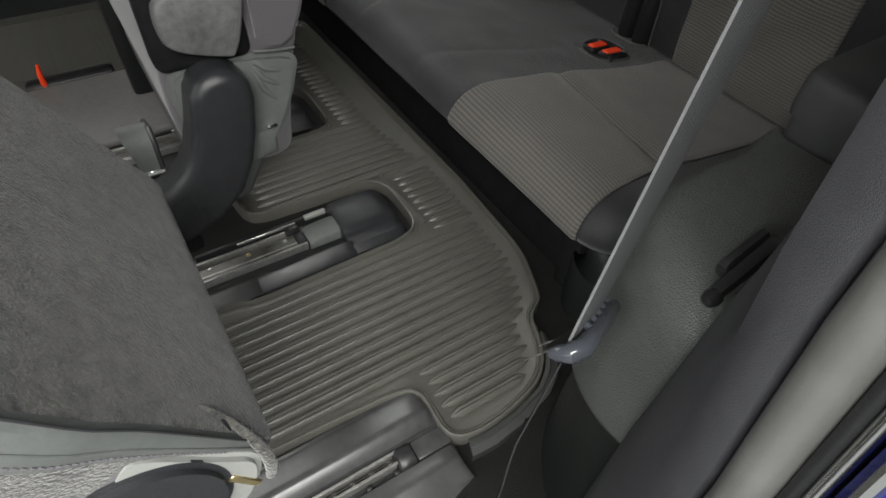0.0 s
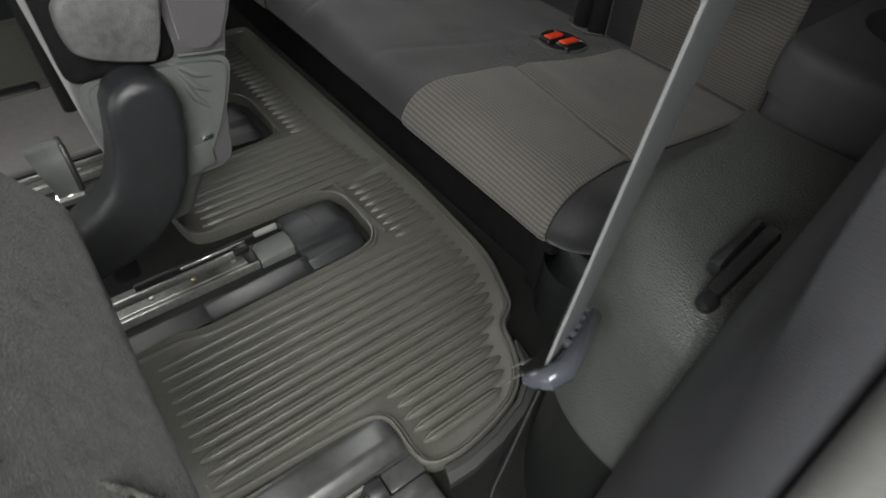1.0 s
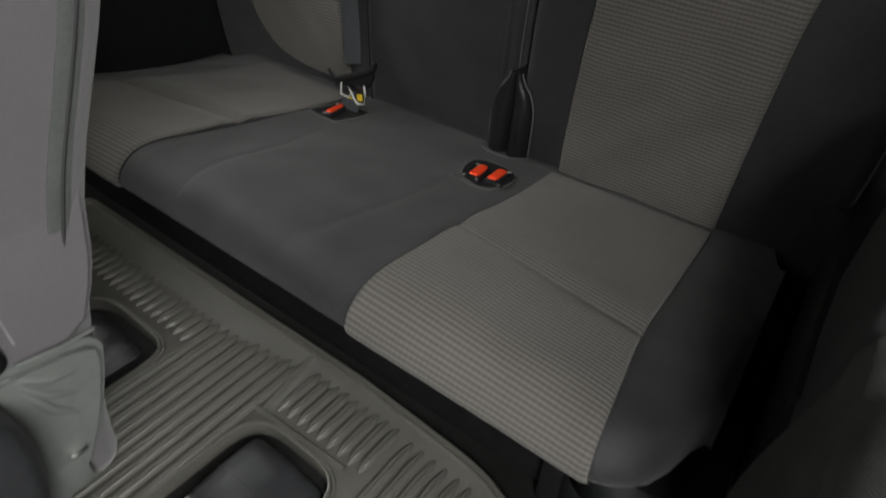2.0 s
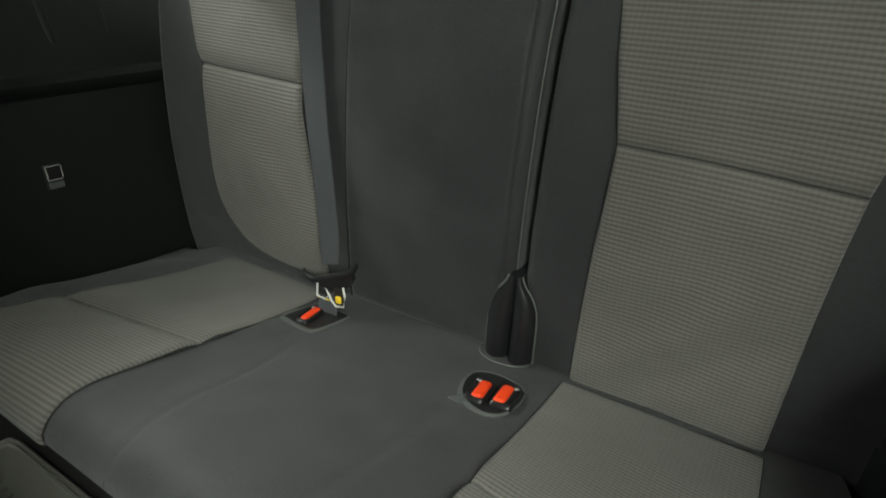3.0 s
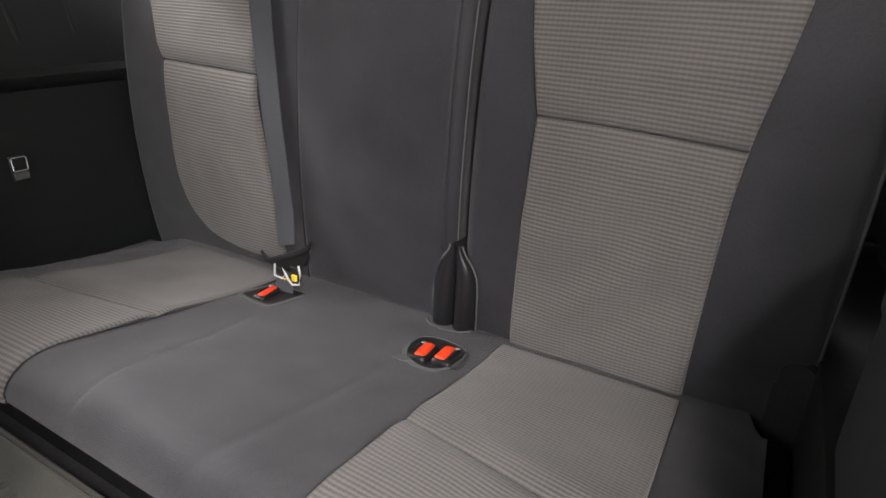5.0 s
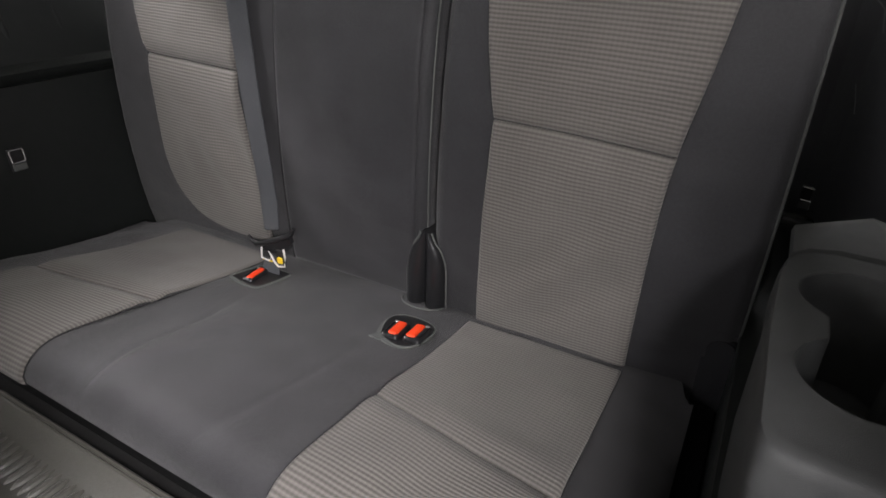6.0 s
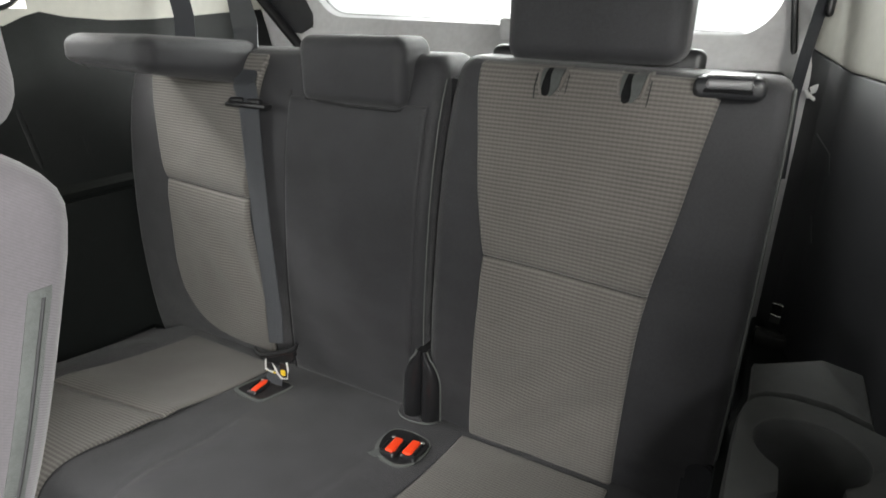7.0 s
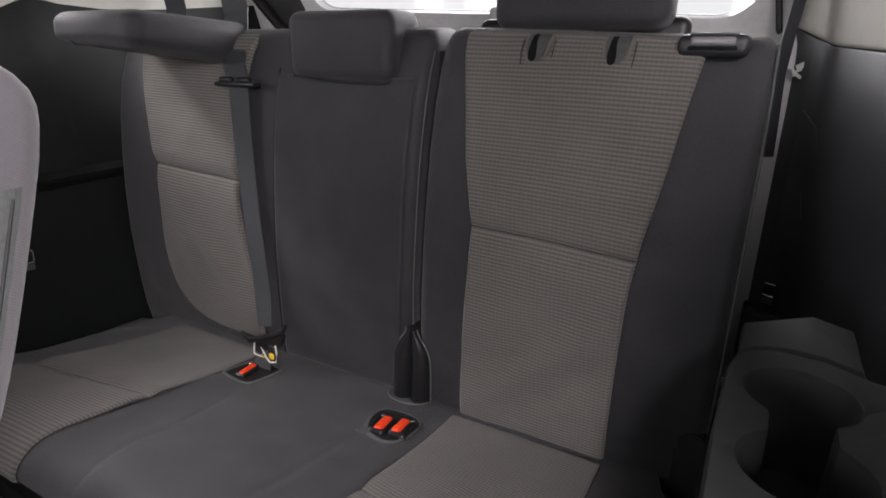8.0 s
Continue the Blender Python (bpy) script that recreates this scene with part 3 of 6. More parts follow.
part("latch_bump", rbox((-0.150, 1.040, 0.735), (0.02, 1.072, 0.792), 0.010, 4), HATCH, hatch)
part("hatch_seal", tube([(0.455, 1.03, 0.3), (0.450, 1.03, 0.69), (0.438, 1.03, 0.76), (0.424, 1.03, 0.84), (0.414, 1.03, 1.09)], 0.006, 8), BLACK, hatch, "black rubber hatch seal")
part("hatch_seal", tube([(-0.70, 1.03, 0.675), (-0.785, 1.03, 0.755), (-0.857, 1.03, 0.822), (-0.925, 1.03, 0.888), (-0.985, 1.03, 0.95)], 0.013, 10), BLACK, hatch, "black rubber hatch seal")
part("lower_trim", rbox((-0.80, 0.990, 0.05), (0.44, 1.10, 0.700), 0.014, 3), TRIM, hatch, "dark plastic lower hatch trim")

# quarter window in the far wall
qw = thing("window_2", "small rear quarter window with a dark rubber rim", "side window", "", "structure")
gq = bmesh.new()
gq.faces.new([gq.verts.new((-0.93, y, z)) for y, z in rrect(-0.15, 0.43, 0.79, 1.04, 0.05, 6)])
part("pane", gq, GLASS, qw).visible_shadow = False
part("window_gasket", tube([(-0.884, y, z) for y, z in rrect(-0.14, 0.42, 0.80, 1.03, 0.06, 6)] + [(-0.884, 0.36, 0.80)], 0.006, 6), BLACK, qw)

# ---- near side console ----
console = thing("side_console", "dark plastic armrest console with two joined cup holders beside the seat", "console")


def console_body():
    plan = [(0.462, 0.098), (0.478, 0.093), (0.645, 0.090), (0.645, 0.375), (0.590, 0.385), (0.548, 0.408), (0.507, 0.411), (0.488, 0.407), (0.473, 0.397), (0.463, 0.380), (0.457, 0.346), (0.454, 0.24), (0.455, 0.110)]
    # top plate with a figure-of-eight hole: ring of points round the two cups
    hole = []
    for k in range(160):
        a = 2 * math.pi * k / 160
        cx, cy = 0.523, 0.260
        off, rad = 0.0575, 0.0475
        p = abs(math.cos(a)) * off
        d = p + math.sqrt(max(0.0, rad * rad - (off * math.sin(a)) ** 2))
        d = max(d, 0.025 / max(0.2, abs(math.sin(a))) if abs(math.sin(a)) > 0.8 else 0.0)
        hole.append((cx + 1.03 * d * math.sin(a), cy + d * math.cos(a)))
    bm = bmesh.new()
    # outer ring sampled at the same angles
    outer = []
    for hx, hy in hole:
        v = Vector((hx - 0.523, hy - 0.260)).normalized()
        best = 9
        for i in range(len(plan)):
            p, q = Vector(plan[i]), Vector(plan[(i + 1) % len(plan)])
            e, o = q - p, Vector((0.523, 0.260))
            den = v.x * e.y - v.y * e.x
            if abs(den) < 1e-9:
                continue
            s = ((p.x - o.x) * e.y - (p.y - o.y) * e.x) / den
            u = ((p.x - o.x) * v.y - (p.y - o.y) * v.x) / den
            if s > 0 and -0.001 <= u <= 1.001:
                best = min(best, s)
        outer.append((0.523 + v.x * best, 0.260 + v.y * best))

    def at(pts, z, k=0.0):
        return [bm.verts.new((x + (0.523 - x) * k, y + (0.260 - y) * k, z)) for x, y in pts]

    rings = [at(outer, 0.200, 0.05), at(outer, 0.356, 0.04), at(outer, 0.357, 0.0), at(outer, 0.363, -0.005), at(outer, 0.384), at(outer, 0.392, 0.008), at(outer, 0.3955, 0.03), at(outer, 0.396, 0.09)]
    lip = [at(hole, 0.3965, -0.045), at(hole, 0.3972, -0.025), at(hole, 0.3965, -0.008), at(hole, 0.393, 0.0), at(hole, 0.345, 0.04), at(hole, 0.280, 0.08)]
    seq = rings + lip
    n = len(hole)
    for r0, r1 in zip(seq, seq[1:]):
        for i in range(n):
            j = (i + 1) % n
            bm.faces.new((r0[i], r0[j], r1[j], r1[i]))
    bm.faces.new(seq[-1])
    return bm


cons_body = part("body", console_body(), CONS, console)
fin = bmesh.new()
loft([[(0.466, 0.392, 0.386), (0.480, 0.406, 0.386), (0.510, 0.414, 0.386), (0.548, 0.411, 0.386), (0.585, 0.392, 0.386), (0.585, 0.500, 0.386), (0.466, 0.470, 0.386)],
      [(0.468, 0.398, 0.393), (0.482, 0.412, 0.394), (0.510, 0.420, 0.395), (0.546, 0.416, 0.396), (0.580, 0.398, 0.396), (0.580, 0.500, 0.396), (0.468, 0.470, 0.393)],
      [(0.476, 0.446, 0.398), (0.492, 0.456, 0.403), (0.512, 0.464, 0.408), (0.530, 0.470, 0.412), (0.536, 0.474, 0.412), (0.536, 0.485, 0.411), (0.476, 0.465, 0.398)]], fin)
part("rear_ridge", fin, CONS, cons_body)

# belt guide hook on the side trim
hook = thing("coat_hook", "black plastic hook lever on the grained side trim", "hook")
HK, HE = Vector((0.567, -0.134, 0.369)), Vector((0.562, -0.070, 0.377))
part("arm", loft([[HK.lerp(HE, u) + Vector((dx * w, 0, dz * w)) for dx, dz in ((-0.0050, -0.0050), (-0.0060, 0.0010), (-0.0040, 0.0055), (0.0040, 0.0055), (0.0060, 0.0010), (0.0050, -0.0050))] for u, w in ((0.0, 0.66), (0.10, 0.74), (0.30, 0.84), (0.70, 0.90), (0.95, 0.90), (1.0, 0.6))]), BLACK, hook)
part("knob", tube([HK + Vector((0.001, dy, dz)) for dy, dz in ((-0.0065, -0.001), (-0.005, -0.0005), (-0.001, 0.0), (0.003, 0.0), (0.006, 0.001))], [0.001, 0.0040, 0.0056, 0.0054, 0.0032], 14), GLOSSK, hook)
part("base", loft([[HK.lerp(HE, u) + Vector((dx, 0, dz * h)) for dx, dz in ((-0.0125, -0.012), (-0.0120, 0.002), (-0.0105, 0.0045), (-0.0070, 0.0045), (-0.0060, 0.0010), (-0.005, -0.014))] for u, h in ((0.34, 0.2), (0.40, 0.9), (0.62, 1.0), (0.96, 0.9), (1.0, 0.2))]), BLACK, hook)

# ---- floor mat, rail covers, rails ----
mat_t = thing("floor_mat", "brown-grey ribbed rubber floor mat with raised rim", "floor mat")
MAT = [(-0.60, 0.052), (0.05, 0.056), (0.20, 0.048), (0.237, 0.044), (0.262, 0.036), (0.310, 0.018), (0.325, 0.008), (0.331, -0.006), (0.343, -0.020), (0.360, -0.024), (0.392, -0.039), (0.410, -0.055), (0.424, -0.075), (0.435, -0.120), (0.439, -0.160),
       (0.437, -0.182), (0.430, -0.201), (0.410, -0.208), (0.374, -0.205), (0.357, -0.208), (0.348, -0.226), (0.344, -0.295), (0.336, -0.470), (0.118, -0.470), (0.118, -0.345), (0.128, -0.325),
       (0.124, -0.090), (0.106, -0.062), (0.010, -0.060), (-0.018, -0.080), (-0.026, -0.262), (-0.045, -0.282), (-0.150, -0.290), (-0.185, -0.270), (-0.188, -0.085), (-0.205, -0.066), (-0.33, -0.066), (-0.36, -0.09), (-0.36, -0.30), (-0.60, -0.30)]


def rounded(plan, times=2):
    """The outline with its corners cut smooth."""
    for _ in range(times):
        out = []
        for i in range(len(plan)):
            p, q = Vector(plan[i]), Vector(plan[(i + 1) % len(plan)])
            c = min(0.3, 0.012 / max(1e-6, (q - p).length))
            out += [tuple(p.lerp(q, c)), tuple(q.lerp(p, c))]
        plan = out
    return plan


MAT = rounded(MAT)


def offset(plan, d):
    """The outline drawn in by d."""
    out, n = [], len(plan)
    for i in range(n):
        p, a, b = Vector(plan[i]), Vector(plan[i - 1]), Vector(plan[(i + 1) % n])
        n1 = Vector(((p - a).y, -(p - a).x)).normalized()
        n2 = Vector(((b - p).y, -(b - p).x)).normalized()
        m = (n1 + n2).normalized()
        out.append(tuple(p + m * d / max(0.5, m.dot(n1))))
    return out


def mat_sheet():
    bm = bmesh.new()
    rings = [(0.0, -0.012), (0.0, 0.0065), (0.0010, 0.0085), (0.0030, 0.0090), (0.0042, 0.0060), (0.0052, 0.0028), (0.0064, 0.0045), (0.0078, 0.0045), (0.0092, 0.0010), (0.0105, 0.000)]
    vs = [[bm.verts.new((x, y, z)) for x, y in (offset(MAT, d) if d else MAT)] for d, z in rings]
    n = len(MAT)
    for r0, r1 in zip(vs, vs[1:]):
        for i in range(n):
            j = (i + 1) % n
            bm.faces.new((r0[i], r0[j], r1[j], r1[i]))
    edges = [bm.edges.get((vs[-1][i], vs[-1][(i + 1) % n])) for i in range(n)]
    bmesh.ops.triangle_fill(bm, edges=edges, use_beauty=True)
    return bm


part("sheet", mat_sheet(), RUBBER, mat_t)
# strip that shows past the rim towards the side trim, shade in its colour
strip = thing("floor_strip", "curved rubber strip along the mat rim, dark grey for shade", "floor strip")
part("strip", loft([[(x0, y0, -0.012), (x0, y0, 0.004), (x0 + (x1 - x0) * 0.35, y0 + (y1 - y0) * 0.35, 0.0055), (x0 + (x1 - x0) * 0.45, y0 + (y1 - y0) * 0.45, 0.003), (x1, y1, 0.001), (x1, y1, -0.012)] for x0, y0, x1, y1 in ((0.363, -0.023, 0.365, -0.018), (0.378, -0.031, 0.384, -0.021), (0.394, -0.038, 0.406, -0.028), (0.412, -0.054, 0.425, -0.044), (0.426, -0.075, 0.440, -0.069), (0.437, -0.120, 0.453, -0.118), (0.441, -0.160, 0.458, -0.161), (0.438, -0.186, 0.456, -0.192))]), FLOORM, strip)


def rib_mesh(length):
    """One raised rib with a rounded back and pointed ends, running along y from 0."""
    w, h, n = 0.0063, 0.0050, 14
    bm = bmesh.new()
    rows = []
    for k in range(n + 1):
        y = length * (0.5 - 0.5 * math.cos(math.pi * k / n))
        e = min(y, length - y)
        s, g = min(1.0, 0.25 + e / 0.016), min(1.0, 0.25 + e / 0.016)
        rows.append([bm.verts.new((px * w * s, y, pz * h * g)) for px, pz in ((-1.0, 0.0), (-0.82, 0.70), (-0.48, 1.0), (-0.14, 0.92), (0.0, 0.35), (0.14, 0.92), (0.48, 1.0), (0.82, 0.70), (1.0, 0.0))])
    for a, b in zip(rows, rows[1:]):
        for i in range(8):
            bm.faces.new((a[i], a[i + 1], b[i + 1], b[i]))
    return finish("rib", bm, RUBBER)


def rib(x, y0, y1):
    length = round((y1 - y0) * 100) / 100
    if length < 0.02:
        return
    if length not in RIBS:
        RIBS[length] = rib_mesh(length)
    o = new("rib", RIBS[length])
    o.parent = mat_t
    o.location = (x, (y0 + y1) / 2 - length / 2, 0.0004)


RIBS = {}
PITCH = 0.0168
REAR = [(0.14, 0.031), (0.19, 0.027), (0.24, 0.022), (0.267, 0.012), (0.30, 0.000), (0.318, -0.012), (0.334, -0.036), (0.369, -0.046), (0.40, -0.068), (0.42, -0.100)]
for k in range(16):  # middle field; the last ones stop at the rail cover
    x = 0.151 + PITCH * k
    rib(x, -0.388 if x < 0.332 else -0.190, spline(REAR, x) - 0.004)
for k in range(9):  # short field behind the cover
    rib(-0.004 + 0.0163 * k, -0.042, 0.031)
for k in range(9):  # far field
    x = -0.034 - 0.0175 * k
    rib(x, -0.254, 0.024 + 0.16 * (x + 0.034))
for k in range(22):
    rib(-0.034 - 0.0175 * (9 + k), -0.048, 0.005)
part("step", loft([[(-0.038, 0.045, 0.0), (-0.034, 0.045, 0.005), (-0.030, 0.045, 0.0)], [(-0.024, -0.05, 0.0), (-0.020, -0.05, 0.005), (-0.016, -0.05, 0.0)]]), RUBBER, mat_t)
part("step", loft([[(-0.030, -0.056, 0.0), (-0.030, -0.052, 0.005), (-0.030, -0.048, 0.0)], [(0.11, -0.050, 0.0), (0.11, -0.046, 0.005), (0.11, -0.042, 0.0)]]), RUBBER, mat_t)


def rail_cover(x, y_end, label):
    """Moulded cover round the end of a seat rail, with the open rail in front of it."""
    c = thing("seat_rail", label, "seat rail", "second row seat rails", at=(x, y_end, 0))
    # moulded end cap with a flat top, and a sloping cheek beside the rail
    sec = [(-0.050, -0.006), (-0.049, 0.006), (-0.046, 0.0165), (-0.041, 0.0200), (-0.018, 0.0225), (0.010, 0.0220), (0.020, 0.0190), (0.024, 0.0115), (0.030, 0.0095), (0.046, 0.0080), (0.056, -0.006)]
    part("end_cap", loft([[(px * w + 0.002, y, -0.006 + (pz + 0.006) * h) for px, pz in sec] for y, w, h in ((-0.006, 0.80, 0.05), (-0.009, 0.90, 0.50), (-0.013, 0.95, 0.78), (-0.020, 0.98, 0.93), (-0.034, 1.0, 0.99), (-0.060, 1.0, 1.03), (-0.092, 0.99, 1.0), (-0.098, 0.97, 0.94), (-0.100, 0.93, 0.5))]), TRIMS, c)
    part("cap_seam", tube([(-0.046, -0.062, 0.0185), (-0.020, -0.058, 0.0234), (0.010, -0.058, 0.0229), (0.022, -0.062, 0.0185)], 0.0007, 6), BLACK, c)
    cs = [(0.0385, -0.008), (0.0385, 0.010), (0.0400, 0.0135), (0.0430, 0.0140), (0.0460, 0.0115), (0.0585, -0.001), (0.0600, -0.008)]
    part("cheek", loft([[(px, y, pz + dz) for px, pz in cs] for y, dz in ((-0.088, -0.009), (-0.097, -0.002), (-0.108, 0.0), (-0.234, -0.001), (-0.238, -0.004))]), TRIMS, c)
    part("cheek", rbox((-0.052, -0.30, -0.008), (-0.044, -0.090, 0.004), 0.003, 2), BLACK, c)
    part("tray", rbox((-0.052, -0.60, -0.010), (0.058, -0.02, -0.004), 0), BLACK, c, "", False)
    part("rail_edge", rbox((-0.0285, -0.62, -0.004), (-0.0245, -0.150, 0.009), 0.001, 2), STEEL, c)
    part("rail_edge", rbox((0.0075, -0.62, -0.004), (0.0115, -0.150, 0.009), 0.001, 2), STEEL, c)
    part("rail_channel", rbox((-0.0190, -0.62, -0.004), (0.0030, -0.158, 0.0030), 0.001, 1), DULL, c, "", False)
    part("rail_guide", rbox((-0.0035, -0.62, 0.002), (-0.0015, -0.158, 0.0045), 0.0006, 1), STEEL, c)
    part("rail_catch", rbox((-0.034, -0.172, 0.002), (-0.020, -0.150, 0.012), 0.003, 2), BLACK, c)
    part("rail_catch", rbox((-0.020, -0.163, 0.001), (0.008, -0.148, 0.007), 0.003, 2), BLACK, c)
    part("rail_stop", loft([[(x, y, -0.004), (x, y, z), (x + 0.004, y, z + 0.003), (-0.004, y, z + 0.0045), (0.010, y, z + 0.002), (0.0135, y, z - 0.002), (0.0135, y, -0.004)] for x, y, z in ((-0.0200, -0.148, 0.006), (-0.0225, -0.142, 0.009), (-0.0235, -0.125, 0.010), (-0.0235, -0.094, 0.011))]), GREYLT, c, "dull zinc stop plate")
    part("latch_strip", rbox((-0.0430, -0.240, 0.001), (-0.0405, -0.150, 0.006), 0.001, 1), STEEL, c)
    part("latch_plate", rbox((-0.0485, -0.134, 0.002), (-0.0405, -0.100, 0.0085), 0.001, 1), WHITISH, c, "pale zinc plate")
    for k in range(3):
        part("rivet", rbox((-0.018, -0.180 - 0.055 * k, 0.002), (-0.012, -0.174 - 0.055 * k, 0.0045), 0.002, 2), BRASS if k == 1 else STEEL, c)
    return c


rail_cover(0.056, -0.070, "black plastic seat rail cover with an open steel rail")
rail_cover(-0.272, -0.078, "black plastic seat rail cover reaching under the far seat")
door_rail = thing("seat_rail", "open steel seat rail by the door sill", "seat rail", "second row seat rails")
part("tray", rbox((0.4040, -0.70, -0.010), (0.4340, -0.24, -0.004), 0), BLACK, door_rail, "", False)
part("rail_edge", rbox((0.4078, -0.70, -0.004), (0.4112, -0.264, 0.010), 0.001, 2), STEEL, door_rail)
part("rail_edge", rbox((0.4195, -0.70, -0.004), (0.4230, -0.262, 0.010), 0.001, 2), STEEL, door_rail)
part("rail_guide", rbox((0.4145, -0.70, -0.004), (0.4160, -0.268, 0.005), 0.0006, 1), DULL, door_rail)
for k in range(6):
    part("rivet", rbox((0.4120, -0.278 - 0.022 * k, -0.002), (0.4185, -0.272 - 0.022 * k, 0.004), 0.002, 2), DULL, door_rail)
    part("rivet", rbox((0.4250, -0.276 - 0.034 * k, -0.003), (0.4310, -0.268 - 0.034 * k, 0.003), 0.0025, 3), BLACK, door_rail)
part("rail_stop", loft([[(0.4075, y, -0.004), (0.4080, y, 0.010 * h), (0.4120, y, 0.014 * h), (0.4200, y, 0.0145 * h), (0.4290, y, 0.012 * h), (0.4335, y, 0.006 * h), (0.4340, y, -0.004)] for y, h in ((-0.270, 0.5), (-0.266, 0.9), (-0.258, 1.0), (-0.249, 0.9), (-0.246, 0.4))]), BLACK, door_rail)
part("end_plate", rbox((0.4070, -0.246, -0.010), (0.4300, -0.204, 0.0055), 0.002, 2), SILLP, door_rail)
part("outer_cover", loft([[(x, y, z * h if z > 0 else z) for x, z in ((0.4315, -0.010), (0.4315, 0.004), (0.4330, 0.0075), (0.4430, 0.0095), (0.4500, 0.0125), (0.4540, 0.0125), (0.4590, 0.0090), (0.4740, 0.0050), (xr, 0.002), (xr, -0.010))] for y, h, xr in ((-0.70, 1.0, 0.490), (-0.26, 1.0, 0.490), (-0.228, 1.0, 0.482), (-0.214, 0.95, 0.477), (-0.207, 0.7, 0.475), (-0.203, 0.1, 0.4745))]), SILLP, door_rail)
side_cover = thing("rail_side_cover", "long smooth glossy dark plastic cover along the seat rail", "rail cover")
part("lower_step", prism([(0.3440, -0.70), (0.3460, -0.222), (0.3560, -0.209), (0.3860, -0.204), (0.4060, -0.206), (0.4060, -0.70)], -0.012, 0.003, 0.003, 2), SILLP, side_cover)
part("raised_top", loft([[(0.3500, y, 0.000), (0.3520, y, 0.0055 * h), (0.3570, y, 0.0080 * h), (0.3700, y, 0.0100 * h), (0.3790, y, 0.0130 * h), (0.3845, y, 0.0145 * h), (0.3890, y, 0.0130 * h), (0.3930, y, 0.0105 * h), (0.4030, y, 0.0090 * h), (0.4050, y, 0.000)] for y, h in ((-0.70, 1.0), (-0.32, 1.0), (-0.232, 1.0), (-0.216, 0.96), (-0.210, 0.8), (-0.206, 0.4), (-0.2045, 0.05))]), SILLP, side_cover)


def arch(x0, x1, z0, z1, y0, y1):
    """A plate with a rounded top."""
    pts = [(x0, z0), (x1, z0)]
    r = (x1 - x0) / 2
    for k in range(9):
        a = radians(180 * k / 8)
        pts.append(((x0 + x1) / 2 + r * math.cos(a), z1 - r * 0.9 + r * 0.9 * math.sin(a)))
    bm = bmesh.new()
    v0 = [bm.verts.new((x, y0, z)) for x, z in pts]
    bm.faces.new(v0)
    ex = bmesh.ops.extrude_face_region(bm, geom=bm.faces[:])
    for v in ex["geom"]:
        if isinstance(v, bmesh.types.BMVert):
            v.co.y = y1
    bmesh.ops.recalc_face_normals(bm, faces=bm.faces)
    bmesh.ops.bevel(bm, geom=bm.edges[:], offset=0.004, segments=2, affect="EDGES", clamp_overlap=True)
    return bm


# ---- third row bench ----
# cushion
CP = [(0.56, 0.104), (0.48, 0.112), (0.40, 0.122), (0.30, 0.139), (0.20, 0.158), (0.12, 0.175), (0.08, 0.181), (0.052, 0.178), (0.032, 0.166), (0.021, 0.150), (0.020, 0.139), (0.027, 0.128), (0.040, 0.120)]
CL = [0.0]
for _a, _b in zip(CP, CP[1:]):
    CL.append(CL[-1] + math.hypot(_b[0] - _a[0], _b[1] - _a[1]))
CY = [(s, p[0]) for s, p in zip(CL, CP)]
CZ = [(s, p[1]) for s, p in zip(CL, CP)]


def cushion_at(x, s):
    e = 0.004
    y, z = spline(CY, s), spline(CZ, s)
    dy = spline(CY, min(CL[-1], s + e)) - spline(CY, max(0, s - e))
    dz = spline(CZ, min(CL[-1], s + e)) - spline(CZ, max(0, s - e))
    nrm = Vector((0, dz, -dy)).normalized()
    return (x, y, z), nrm


def s_at_y(y):
    for s, p in zip(CL, CP):
        if p[0] <= y:
            return s
    return CL[-1]


bench = thing("bench_cushion", "charcoal cloth third row bench cushion with ribbed grey inserts", "seat cushion")


FAR_CREASE = [(0.02, -0.250), (0.065, -0.251), (0.13, -0.260), (0.20, -0.265), (0.27, -0.273), (0.35, -0.290)]
NEAR_SEAM = [(0.02, -0.062), (0.045, -0.058), (0.10, -0.044), (0.23, -0.035), (0.35, -0.031)]


def middle_swell(x, y):
    """The dark middle place stands a little proud between a far crease and a near seam."""
    fade = max(0.0, min(1.0, (0.35 - y) / 0.10))
    a, b = x - spline(FAR_CREASE, y), spline(NEAR_SEAM, y) - x
    d = min(a, b)
    groove = (-0.0013 if a < b else -0.0006) * math.exp(-(d / 0.006) ** 2)
    if d < 0:
        return fade * (groove - (0.0022 * math.sin(math.pi * min(1.0, -a / 0.09)) if a < 0 else 0.0))
    return fade * (groove + 0.0065 * (1 - math.exp(-max(0.0, a) / 0.020)) * (1 - math.exp(-max(0.0, b) / 0.060)))


